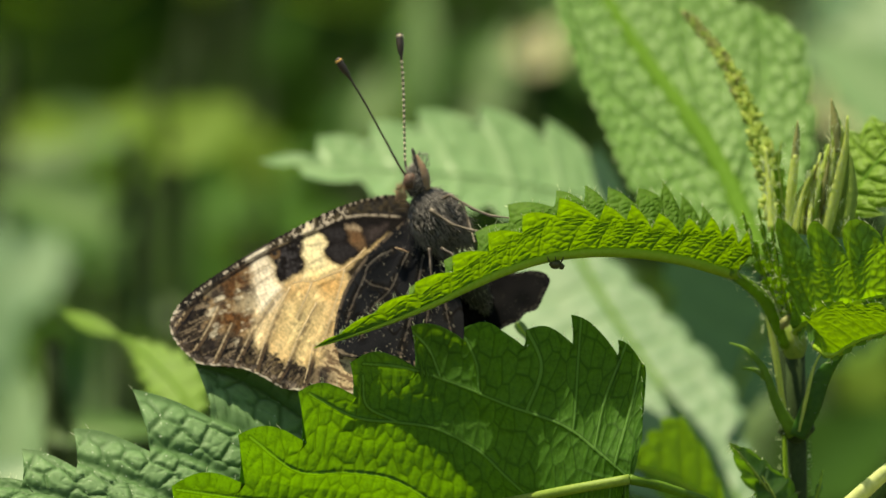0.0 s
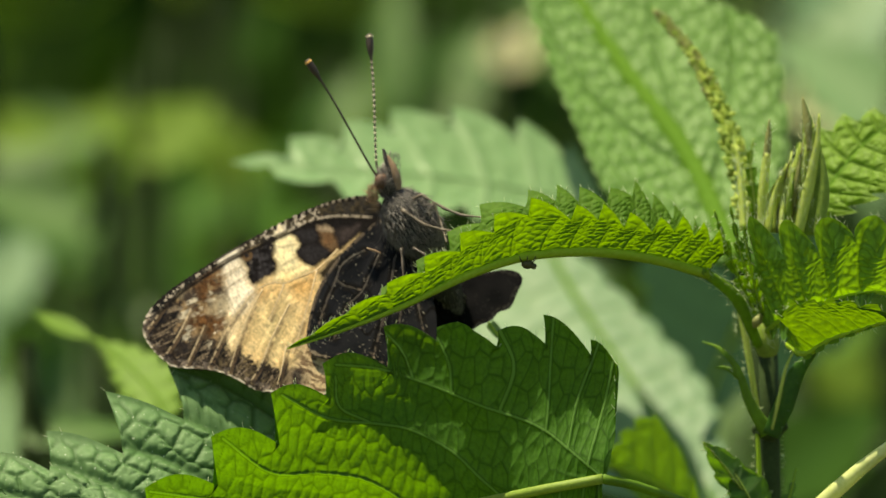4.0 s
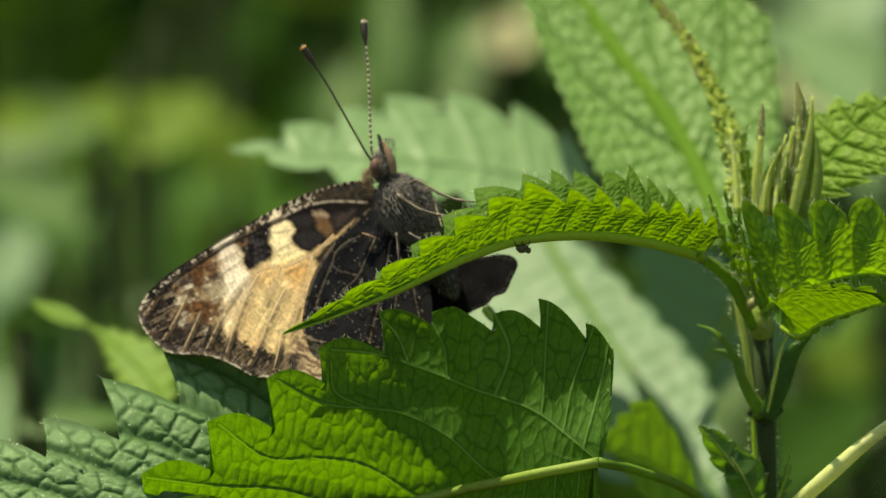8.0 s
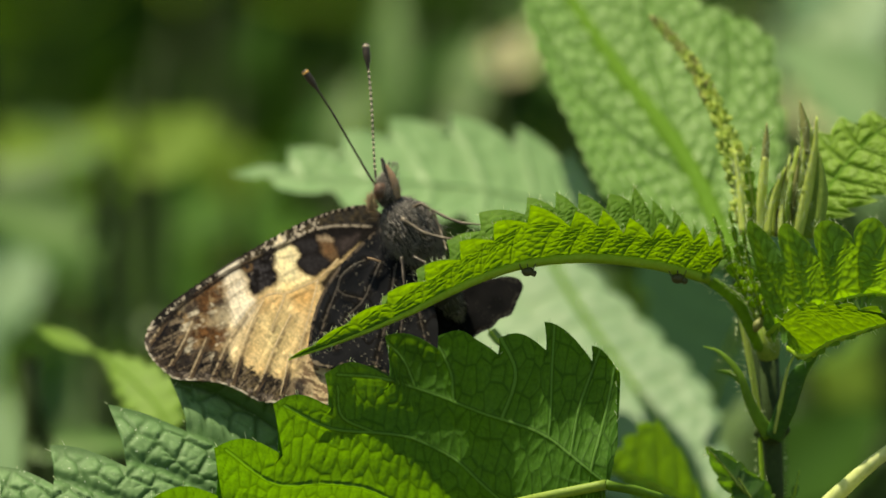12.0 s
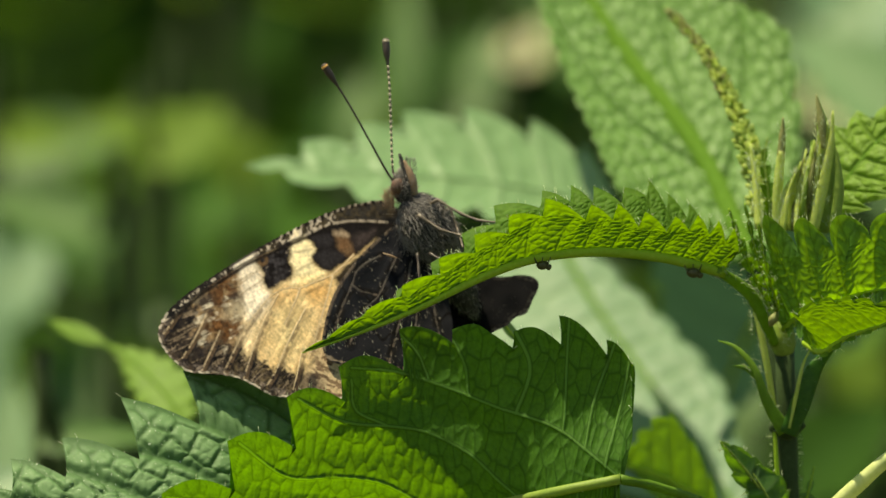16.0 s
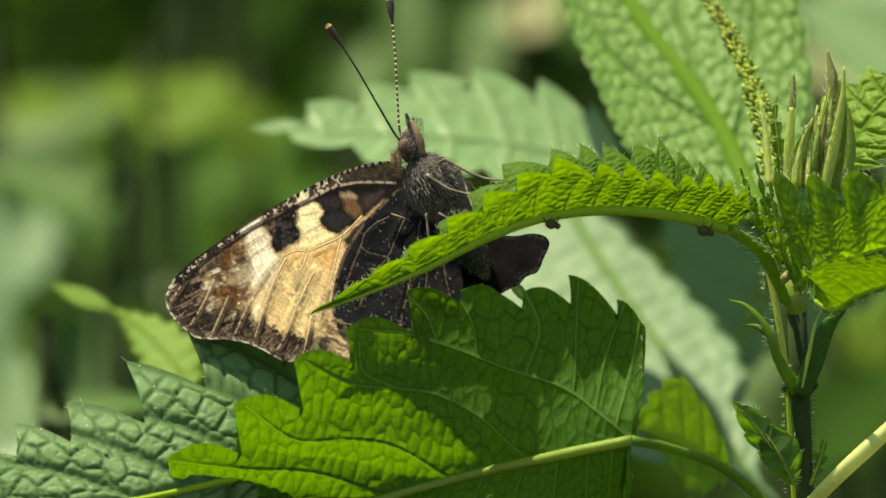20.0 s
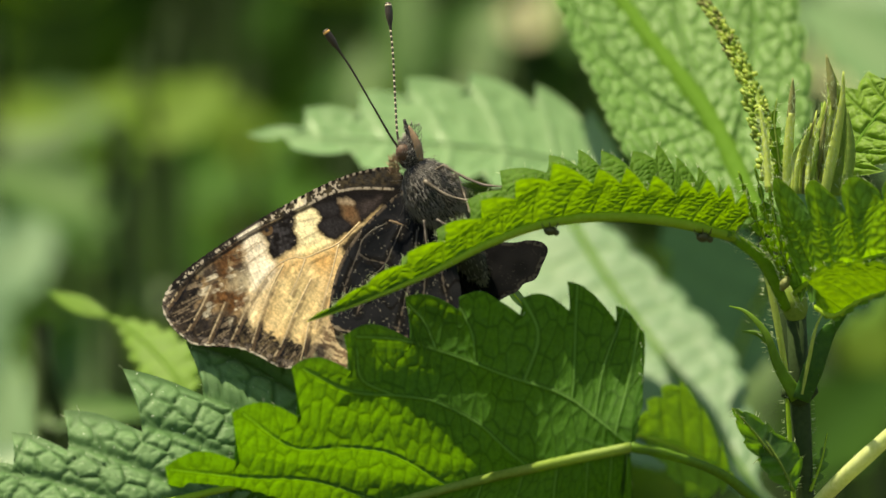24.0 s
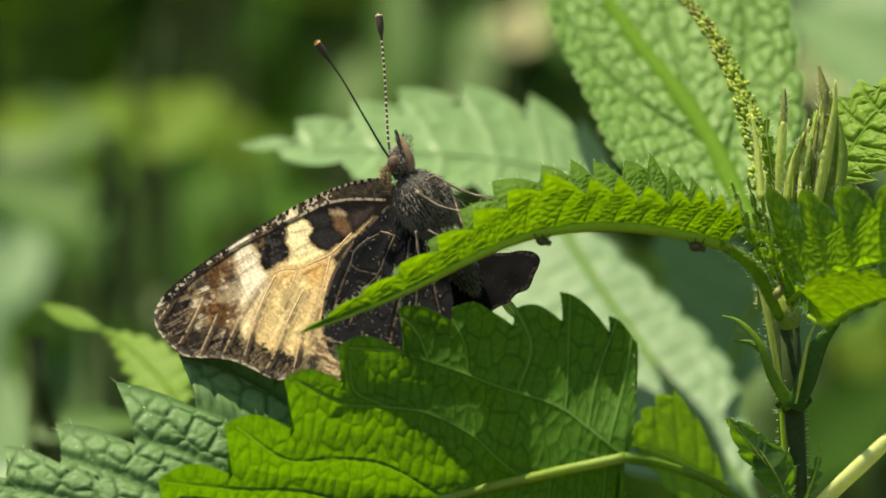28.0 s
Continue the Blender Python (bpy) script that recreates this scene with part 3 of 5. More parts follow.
def build_background():
    rng = np.random.default_rng(5)
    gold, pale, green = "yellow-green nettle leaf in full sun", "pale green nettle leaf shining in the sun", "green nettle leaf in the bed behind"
    yellowed = "yellowed nettle leaf in the sun"
    dry = "dry pale nettle leaf in the sun"
    left_edge = (
        (-15, 540, 300, 440, 62, 86, M_BROAD, pale),
        (20, 770, 230, 280, 80, 80, M_PALE, pale),
        (60, 470, 330, 240, 80, 60, M_BROAD, pale),
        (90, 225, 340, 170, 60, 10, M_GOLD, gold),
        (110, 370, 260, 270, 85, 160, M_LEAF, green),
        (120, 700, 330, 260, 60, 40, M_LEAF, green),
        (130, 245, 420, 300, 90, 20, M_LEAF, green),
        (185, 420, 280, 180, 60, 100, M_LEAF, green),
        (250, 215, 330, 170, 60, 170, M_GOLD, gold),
        (250, 560, 420, 220, 55, 20, M_LEAF, green),
        (210, 640, 330, 320, 110, 50, M_LEAF, green),
        (270, 630, 260, 200, 45, 120, M_GOLD, gold),
        (200, 752, 110, 230, 45, 10, M_LEAF, green),
        (20, 850, 130, 180, 60, 30, M_BROAD, pale),
    )
    left_bed = (
        (340, 460, 440, 240, 60, 100, M_UNDER, green),
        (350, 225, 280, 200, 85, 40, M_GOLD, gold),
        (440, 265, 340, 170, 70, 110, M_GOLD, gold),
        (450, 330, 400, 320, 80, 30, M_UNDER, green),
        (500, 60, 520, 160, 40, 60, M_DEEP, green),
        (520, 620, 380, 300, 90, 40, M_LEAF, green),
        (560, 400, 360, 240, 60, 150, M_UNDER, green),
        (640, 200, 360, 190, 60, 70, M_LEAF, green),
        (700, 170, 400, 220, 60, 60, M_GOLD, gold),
        (735, 80, 380, 380, 48, 88, M_LEAF, green),
    )
    middle_bed = (
        (820, 200, 380, 220, 70, 40, M_LEAF, green),
        (860, 110, 340, 170, 70, 60, M_LEAF, green),
        (955, 84, 320, 110, 55, 60, M_DRYLEAF, dry),
        (1010, 60, 420, 240, 60, 120, M_LEAF, green),
        (1020, 600, 360, 340, 120, 60, M_LEAF, green),
        (1200, 120, 420, 320, 90, 120, M_LEAF, green),
        (1330, 700, 340, 340, 120, 60, M_LEAF, green),
        (1450, 100, 320, 200, 70, 60, M_PALE, pale),
        (1480, 200, 340, 260, 90, 120, M_PALE, pale),
        (1480, 820, 330, 280, 60, 20, M_LEAF, green),
        (1490, 800, 250, 300, 110, 40, M_DEEP, green),
    )
    right_bed = (
        (1490, 40, 380, 200, 70, 30, M_STRAWLEAF, yellowed),
        (1515, 640, 300, 260, 70, 100, M_GOLD, gold),
        (1530, 150, 280, 300, 110, 140, M_PALE, pale),
        (1545, 165, 290, 220, 90, 30, M_DRYLEAF, dry),
        (1545, 20, 330, 300, 120, 60, M_BROAD, pale),
        (1560, 560, 280, 260, 70, 40, M_FRESH, green),
        (1590, 280, 300, 260, 80, 100, M_PALE, pale),
        (1600, 190, 330, 240, 80, 70, M_DRYLEAF, dry),
    )
    for bed in (left_edge, left_bed, middle_bed, right_bed):
        for a, b, w, ln, wd, ang, mat, lab in bed:
            far_leaf(a, b, w, ln, wd, ang, mat, lab)
    kinds = []
    for mat, lab, ln, pairs in ((M_LEAF, "green nettle shoot with toothed leaves", 0.050, 6), (M_DEEP, "dark green nettle shoot, shade put into its leaf colour", 0.060, 8)):
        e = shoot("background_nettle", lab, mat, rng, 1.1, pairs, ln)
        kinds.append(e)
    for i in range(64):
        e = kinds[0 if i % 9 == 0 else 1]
        top = spot(rng.uniform(-900, 2500), 441, rng.uniform(900, 1700))
        z = rng.uniform(0.50, 0.60) if i % 2 else rng.uniform(0.60, 1.0)
        copy_thing(e, Matrix.LocRotScale((top.x, top.y, z - 1.1), Euler((0, 0, rng.uniform(0, 6.3))), None))
    for e, x in zip(kinds, (-0.5, 0.55)):
        e.location = (x, 0.9, -0.4)


def build_hedge():
    """Dense hedge behind the nettles, its shade put into the leaf colour: many small leaves on an uneven bank of twigs.
    """
    rng = np.random.default_rng(11)
    n = 26000
    x = rng.uniform(-2.6, 2.6, n)
    z = rng.uniform(0.0, 2.3, n) ** 1.0
    y = 2.3 + 0.5 * rng.uniform(0, 1, n) + 0.12 * np.sin(x * 5) + 0.1 * np.sin(z * 9 + x * 3) + 0.15 * z
    c = np.stack([x, y, z], 1)
    u = rng.normal(size=(n, 3))
    u /= np.linalg.norm(u, axis=1)[:, None]
    v = np.cross(u, rng.normal(size=(n, 3)))
    v /= np.linalg.norm(v, axis=1)[:, None]
    s = rng.uniform(0.02, 0.045, n)[:, None]
    P = np.stack([c - u * s, c + v * s * 0.5, c + u * s, c - v * s * 0.5], 1).reshape(-1, 3)
    F = [(4 * i, 4 * i + 1, 4 * i + 2, 4 * i + 3) for i in range(n)]
    n1 = 40
    gx, gz = np.meshgrid(np.linspace(-3, 3, n1), np.linspace(-0.05, 2.6, n1))
    core = np.stack([gx, 2.95 + 0.2 * np.sin(gx * 4) * np.cos(gz * 3) + 0.2 * gz, gz], -1).reshape(-1, 3)
    cf = [(i * n1 + j, i * n1 + j + 1, (i + 1) * n1 + j + 1, (i + 1) * n1 + j) for i in range(n1 - 1) for j in range(n1 - 1)]
    P, F = join([(P, F), (core, cf)])
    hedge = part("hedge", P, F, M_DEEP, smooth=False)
    tagged(hedge, "dense green hedge behind the nettle bed, shade put into its colour", "hedge", "", "stuff")


build_background()
build_hedge()


# ---- the nettle that carries the butterfly ----
def build_main_nettle():
    foot = spot(1412, 441, 3)
    foot.z = 0.0
    e = thing("stinging_nettle", foot, "green stinging nettle with a butterfly resting on its leaf", "plant")
    # stem: from the upper node to the ground
    stem = rod("stem", ((1402, 545, 2), (1402, 640, 2), (1408, 900, 2), (1420, 2500, 2), (1412, 12450, 3)), (17, 21, 23, 32, 45), M_STEM, e, 60, 14,
               "dark green stem with pale hairy ridges")
    rod("ridge", ((1350, 540, 0), (1362, 588, 0), (1371, 640, 0), (1380, 700, 0.2), (1390, 770, 1.0)), (4, 6, 6, 5, 2.5), M_BUDPALE, stem, 20, 8)
    rod("ridge", ((1384, 768, 0.8), (1388, 860, 0.8), (1392, 980, 0.8)), (3.5, 4.5, 4), M_RIB, stem, 16, 8)
    rod("node", ((1396, 570, 1.9), (1399, 585, 1.7), (1401, 602, 1.7), (1402, 618, 1.8), (1402, 628, 2)), (14, 19, 22, 22.5, 18), M_BUDGREEN, stem, 24, 14, "pale yellow-green node")
    rod("node", ((1376, 757, 1), (1404, 762, 1.2), (1436, 752, 1)), (8, 23, 8), M_STEM, stem, 14, 12)
    # stipules
    rod("stipule", ((1403, 768, 0), (1372, 715, -0.5), (1350, 655, -0.6), (1318, 618, 0), (1288, 606, 1)), (14, 10, 7, 4.5, 1), M_SHOOT, stem, 30, 10, "", 0.3)
    rod("stipule", ((1352, 668, -0.5), (1335, 655, 0), (1308, 650, 0.8)), (6, 4, 1), M_SHOOT, stem, 14, 8, "", 0.3)
    rod("stipule", ((1408, 772, -0.3), (1432, 715, -0.8), (1455, 660, -1), (1488, 622, -1.5)), (15, 18, 15, 5), M_LEAF, stem, 30, 12, "", 0.25)
    rod("stipule", ((1410, 762, -1.2), (1424, 700, -1.6), (1436, 650, -1.8), (1452, 618, -1.6)), (2, 3.5, 3, 1), M_BUDPALE, stem, 20, 8, "", 0.4)
    rng = np.random.default_rng(21)
    rr, ww = [], []
    for i in range(170):
        yy = rng.uniform(560, 1000)
        sgn = rng.choice((-1, 1))
        xx = 1403 + sgn * (22 + (18 if yy < 700 else 2) * (1 if sgn < 0 else 0.4)) - (14 if yy < 600 and sgn < 0 else 0)
        rr.append(np.array(spot(xx, yy, rng.uniform(0, 2))))
        ww.append((sgn, rng.normal() * 0.4, rng.normal() * 0.3))
    for x, y, w in np.vstack([curve_points(((1403, 765, 0), (1372, 715, -0.5), (1350, 655, -0.6), (1318, 618, 0)), 40), curve_points(((1410, 765, -0.3), (1432, 715, -0.8), (1455, 660, -1), (1480, 632, -1.5)), 40)]):
        sgn = rng.choice((-1, 1))
        rr.append(np.array(spot(x + sgn * 9, y + rng.normal() * 4, w)))
        ww.append((sgn, rng.normal() * 0.6, rng.normal() * 0.4))
    bristles("stinging_hairs", rr, ww, 10 * UNIT, 0.5 * UNIT, M_HAIR, stem, rng)

    # arched leaf over the butterfly
    rod("petiole", ((1386, 612, 0.8), (1372, 578, -0.6), (1348, 530, -2.0), (1318, 502, -3.6), (1285, 481, -5.0)), (9, 10, 11, 10, 8), M_SHOOT, e, 30, 10)
    rr, ww = [], []
    for x, y, w in curve_points(((1392, 618, 0.6), (1374, 576, -0.6), (1348, 530, -2.0), (1318, 502, -3.6), (1285, 481, -5.0)), 70):
        for sgn in (-1, 1):
            rr.append(np.array(spot(x + sgn * 11 + rng.normal() * 2, y - sgn * 5 + rng.normal() * 3, w - 0.3)))
            ww.append((sgn + rng.normal() * 0.3, -0.4, -0.5 * sgn + rng.normal() * 0.4))
    bristles("stinging_hairs", rr, ww, 11 * UNIT, 0.5 * UNIT, M_HAIR, stem, rng)
    arch = ((1300, 488, -4.5), (1200, 460, -6.8), (1090, 447, -8.2), (980, 455, -9.0), (880, 486, -9.6), (760, 542, -10.2), (650, 585, -10.6), (558, 615, -11.0))
    tips = [(-14, 66), (22, 84), (56, 88), (92, 88), (124, 76), (172, 76), (216, 86), (256, 84), (324, 102), (380, 86), (440, 74), (508, 62), (588, 48), (664, 32), (736, 14)]
    far = [(24, 96), (64, 108), (104, 116), (140, 136), (184, 116), (232, 116), (268, 120), (312, 116), (384, 110), (448, 84), (516, 62), (596, 44), (680, 24), (744, 10)]
    leaf(e, arch, tips, ((0.1, -1, -0.6), (0.05, -1, -0.6)), far, ((0.0, -1, 0.75), (0.1, -1, 0.6)), M_FRESH, (9, 9, 8, 7, 4, 1), 1,
         "arched young leaf, yellow-green where the sun shines through", 110, 31, depth=0.85, bulge=4.4, cell=11, rows=80, grain=28, hook=0.10, hump_by=0.07, most=30, pleat=6.0, ladder=3, sweep=1.3, line_width=1.5, shy=0.5)
    # big front leaf, underside to the viewer: a strong side rib from its base, branches to the teeth
    FRONT_NERVES = (((1108, 842), (1055, 798), (1000, 760), (890, 710), (800, 672), (720, 648), (632, 640)),
                    ((1085, 822), (1100, 740), (1118, 640)), ((1048, 794), (1062, 700), (1095, 602)), ((1005, 763), (1010, 660), (1018, 562)),
                    ((930, 728), (945, 650), (925, 585)), ((855, 696), (850, 640), (822, 582)), ((790, 668), (770, 620), (738, 584)),
                    ((935, 880), (860, 800), (785, 758), (715, 745), (620, 735), (532, 692)), ((700, 742), (640, 715), (632, 660)),
                    ((800, 908), (700, 848), (610, 832), (520, 830), (430, 768)), ((690, 935), (560, 890), (440, 880), (312, 862)))
    front = ((1112, 846, -14), (1010, 864, -13), (930, 880, -10.2), (850, 896, -6.9), (760, 917, -6.0), (650, 945, -6.6), (400, 1010, -8.5), (137, 1068, -9))
    tips = [(-32, 108), (-48, 196), (-8, 244), (62, 302), (160, 292), (280, 316), (352, 338), (486, 308), (592, 284), (712, 236), (842, 172), (968, 100)]
    low = even_tips(10, 1000, 300, 0.3)
    leaf(e, front, tips, ((0, -1, -0.04), (0, -1, -0.04)), low, ((0.1, 1.0, 0.12), (0.1, 1.0, 0.12)), M_UNDER, (9, 8, 6, 2), 1,
         "broad leaf seen from below, half in the butterfly's shadow", 60, 41, depth=(0.3, 0.1, 0.12, 0.38, 0.56, 0.27, 0.34, 0.57, 0.57, 0.72, 0.62, 0.6, 0.5), bulge=4.6, cell=22, rows=130, grain=40, hook=0.02, hump_by=0.19, bend=(-120, 0.52, -0.60), lean=95.0, raised=True, pleat=7.0, line_width=1.4, sweep=2.0, weave=(21, 46, 10),
         nerves=FRONT_NERVES, rib_mat=M_BUDGREEN)
    rod("petiole", ((1112, 846, -14), (1180, 862, -11), (1280, 905, -5), (1400, 1020, 2)), (9, 8, 9, 12), M_SHOOT, e, 24, 8)
    # a leaf of the next pair, glowing behind the joint
    back = ((1285, 900, 30), (1200, 850, 34), (1128, 825, 38), (1036, 820, 42))
    leaf(e, back, even_tips(6, 265, 128, 0.4), ((0, -1, -0.8), (0, -1, -0.8)), even_tips(5, 255, 90, 0.4), ((0, 1, 0.5), (0, 1, 0.5)), M_MID, (6, 2), 1, "", 0, 47,
         depth=0.3, bulge=2, rows=24, grain=14)
    peep = ((1010, 690, 6), (960, 630, 5.5), (920, 580, 5), (896, 548, 4.5))
    leaf(e, peep, even_tips(4, 180, 26, 0.5), ((0.8, -0.5, 0.3), (0.8, -0.5, 0.3)), even_tips(4, 180, 20, 0.5), ((-0.8, 0.5, 0.3), (-0.8, 0.5, 0.3)), M_PALE, (3, 1), 1, "", 0, 49,
         depth=0.4, bulge=2, cell=20, rows=16, grain=10)
    # right-hand pair: toothed half standing up, and its near half curving down
    right = ((1405, 588, 0), (1440, 562, -3), (1500, 540, -6), (1590, 520, -9), (1700, 540, -11))
    up_t = [(34, 165), (92, 188), (168, 160), (236, 144), (290, 136), (340, 110)]
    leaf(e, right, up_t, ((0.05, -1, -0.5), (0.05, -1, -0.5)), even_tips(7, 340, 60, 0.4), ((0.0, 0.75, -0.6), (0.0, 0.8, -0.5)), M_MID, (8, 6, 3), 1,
         "toothed leaf turned towards the light", 50, 53, depth=0.95, bulge=3, cell=16, rows=60, grain=26, finger=True, most=66, pleat=13.0, line_width=2.4)
    curl = ((1440, 612, -5), (1470, 628, -8), (1508, 606, -10), (1560, 588, -12), (1626, 573, -14), (1720, 590, -16))
    leaf(e, curl, [(12, 36), (30, 62), (52, 80), (76, 90), (104, 92), (134, 88), (164, 80), (196, 70), (230, 55), (262, 35)], ((-0.1, -1, -0.85), (0.0, -1, -0.85)), even_tips(8, 290, 14, 0.4), ((0, 1, -0.8), (0, 1, -0.8)), M_FRESH, (7, 5, 2), 1,
         "young leaf curling over, glowing yellow-green", 30, 59, depth=0.35, bulge=2.6, cell=15, rows=40, grain=16)
    rod("young_bud", ((1380, 580, -2.5), (1385, 570, -3), (1391, 561, -2.6)), (4, 9, 5), M_BUD, e, 12, 10, "small reddish bud at the fork")
    # narrow folded leaflets at the fork
    for foot_x, foot_y, head_x, head_y, w, wide, seed in ((1385, 565, 1310, 374, -1.5, 13, 111), (1392, 560, 1338, 366, -2.5, 14, 113), (1398, 565, 1362, 400, -3.5, 10, 117)):
        fold = ((foot_x, foot_y, 0), ((foot_x + head_x) / 2 - 5, (foot_y + head_y) / 2, w), (head_x, head_y, w - 0.5))
        length = math.hypot(head_x - foot_x, head_y - foot_y)
        leaf(e, fold, even_tips(6, length, wide, 0.5), ((0.8, -0.3, -0.9), (0.8, -0.3, -0.9)), even_tips(6, length, wide, 0.5), ((-0.8, 0.3, -0.9), (-0.8, 0.3, -0.9)), M_MID, (3, 1), 1, "", 26, seed,
             depth=0.4, bulge=2.5, cell=12, rows=20, grain=12, line_width=1.4)
    # crumpled upper leaf
    top = ((1470, 400, 7), (1500, 360, 8), (1540, 300, 9), (1600, 240, 10), (1680, 200, 11))
    leaf(e, top, even_tips(8, 300, 95, 0.45), ((-0.6, -0.7, 0.9), (-0.5, -0.9, 0.9)), even_tips(8, 300, 110, 0.45), ((0.5, 0.6, -0.9), (0.4, 0.8, -0.8)), M_CRUMPLE, (6, 2), 1,
         "crumpled young leaf beside the buds", 40, 61, depth=0.6, bulge=9, cell=24, rows=56, grain=24, rib_mat=M_TALLRIB, line_width=1.4)
    # buds and flower spikes
    way = ((1378, 402, 6), (1358, 310, 10), (1330, 210, 14), (1274, 100, 19), (1205, 20, 24))
    spike = rod("flower_spike", way, (13, 12, 9, 5, 1.5), M_BUDGREEN, e, 40, 10, "long flower spike, brown at its tip")
    line = curve_points(np.array(way, float) * (1, 1, 20), 80)
    for mat, name, lo, hi, count in ((M_BUDPALE, "young_bud", 0.02, 0.75, 230), (M_BUDGREEN, "green_bud", 0.03, 0.95, 330), (M_BUD, "brown_bud", 0.55, 0.99, 160)):
        pieces = []
        for i in range(count):
            u = rng.uniform(lo, hi)
            c = line[int(u * 79)]
            r = 21 * (1 - u) ** 0.8 + 4
            ang = rng.uniform(0, 6.28)
            q = c + np.array([math.cos(ang) * r, rng.normal() * 4, math.sin(ang) * r]) * rng.uniform(0.5, 0.95)
            tip = q + np.array([math.cos(ang) * 4 - 5, -rng.uniform(5, 11) * (1.1 - 0.5 * u), math.sin(ang) * 4])
            pieces.append(tube_mesh(spots(np.stack([q, (q * 0.55 + tip * 0.45), tip])), np.array((2.6, 4.0, 2.4)) * UNIT * (1.1 - 0.45 * u), 6))
        v, f = join(pieces)
        part(name, v, f, mat, spike, "", "stuff")
    leaf(e, ((1384, 410, 3), (1380, 350, 3), (1374, 290, 3.5), (1380, 250, 4)), even_tips(5, 160, 16, 0.45), ((0.9, 0, -0.5), (0.9, 0, -0.5)), even_tips(5, 160, 14, 0.45), ((-0.9, 0, -0.5), (-0.9, 0, -0.5)), M_FRESH, (2, 1), 1, "", 14, 121,
         depth=0.4, bulge=2.5, cell=14, rows=20, grain=10, rib_mat=M_BUDGREEN)
    rod("bud_stalk", ((1392, 410, 0), (1398, 330, 0), (1404, 275, 0)), (7, 9, 7), M_BUDPALE, e, 20, 8)
    rod("bud_stalk", ((1403, 282, 0), (1406, 250, 0), (1408, 215, 0)), (7, 6, 1.2), M_BUD, e, 12, 8, "brown pointed bud tip")
    rod("bud_stalk", ((1362, 410, 0), (1358, 330, 1), (1350, 262, 1.5)), (7, 6, 2.5), M_BUDPALE, e, 16, 8)
    rod("bud_leaf", ((1474, 420, 0), (1480, 320, 0), (1482, 262, 0), (1468, 180, 0)), (12, 19, 16, 1.5), M_BUDGREEN, e, 30, 12, "brown-tipped folded bud leaf", 0.4)
    rod("bud_leaf", ((1458, 415, -1), (1476, 340, -1), (1492, 262, -1), (1496, 206, -1)), (9, 10, 7, 1.5), M_BUDPALE, e, 24, 10, "yellow-green folded bud leaf", 0.4)
    rod("bud_leaf", ((1478, 272, -0.9), (1476, 232, -0.8), (1467, 176, -0.4)), (4, 8, 1.5), M_BUD, e, 16, 8, "brown bud leaf tip", 0.5)
    rod("bud_leaf", ((1492, 420, -1), (1504, 340, -1), (1500, 270, -1)), (10, 10, 2), M_BUDGREEN, e, 16, 8, "", 0.5)
    for k in range(14):
        x = 1408 + k * 4.8
        rod("bud", ((x - 6, 415, rng.uniform(-1.5, 2)), (x + 2, 355 - rng.uniform(0, 25), rng.uniform(-1, 1)), (x + 16, 335 - 8 * k - rng.uniform(0, 24), rng.uniform(-1, 1))),
            (3.5, 5.5, 1.2), (M_BUDPALE, M_BUDPALE, M_BUDGREEN, M_BUDPALE, M_BUD)[k % 5], e, 12, 6)
    rr = []
    for foot_x, foot_y, head_x, head_y, wide in ((1392, 410, 1408, 220, 9), (1362, 410, 1350, 262, 10), (1474, 415, 1470, 200, 13), (1458, 415, 1495, 215, 10), (1412, 410, 1440, 300, 24), (1440, 410, 1462, 260, 22)):
        for _ in range(110):
            u = rng.uniform(0, 0.95)
            rr.append(np.array(spot(foot_x + (head_x - foot_x) * u + rng.choice((-1, 1)) * wide * rng.uniform(0.5, 1.0) * (1 - 0.6 * u), foot_y + (head_y - foot_y) * u, rng.uniform(-1.5, 0.5))))
    bristles("bud_hairs", rr, [(rng.normal() * 0.7, -0.3, 1) for _ in rr], 13 * UNIT, 0.55 * UNIT, M_HAIR, spike, rng)
    # a lower leaf stalk in the sun, its leaf spread to the side
    rod("petiole", ((1408, 975, 1), (1470, 915, -5), (1530, 862, -6.5), (1590, 812, -7), (1700, 735, -8)), (11, 13, 14, 11, 8), M_STALK, e, 40, 10, "pale leaf stalk in the sun")
    leaf(e, ((1700, 735, -8), (1800, 690, -8), (1960, 650, -8), (2150, 660, -8)), even_tips(8, 470, 130, 0.35), ((0, -1, 0.8), (0, -1, 0.8)), even_tips(8, 470, 130, 0.35), ((0, 1, -0.8), (0, 1, -0.8)),
         M_TOP, (7, 2), 1, "", 0, 73, depth=0.4, bulge=4, cell=46, rows=20, grain=12)
    # small leaves at the lower node
    low1 = ((1385, 905, 0), (1352, 860, -1), (1318, 815, -1.5), (1288, 782, -2))
    leaf(e, low1, even_tips(4, 165, 32, 0.5), ((0.6, -0.5, 0.3), (0.6, -0.5, 0.3)), even_tips(4, 165, 30, 0.5), ((-0.6, 0.5, 0.3), (-0.6, 0.5, 0.3)), M_LEAF, (2.5, 1), 1, "", 10, 67,
         depth=0.12, rib_mat=M_BUDGREEN, bulge=3, rows=14, grain=12)
    low2 = ((1392, 930, 0), (1372, 885, -1), (1345, 840, -1), (1325, 822, -1))
    leaf(e, low2, even_tips(4, 130, 46, 0.5), ((0.6, -0.6, 0.2), (0.6, -0.6, 0.2)), even_tips(4, 130, 36, 0.5), ((-0.6, 0.6, 0.2), (-0.6, 0.6, 0.2)), M_LEAF, (2.5, 1), 1, "", 10, 69,
         depth=0.12, rib_mat=M_BUDGREEN, bulge=3, rows=14, grain=12)
    low3 = ((1420, 930, 1), (1440, 880, 2), (1452, 830, 3))
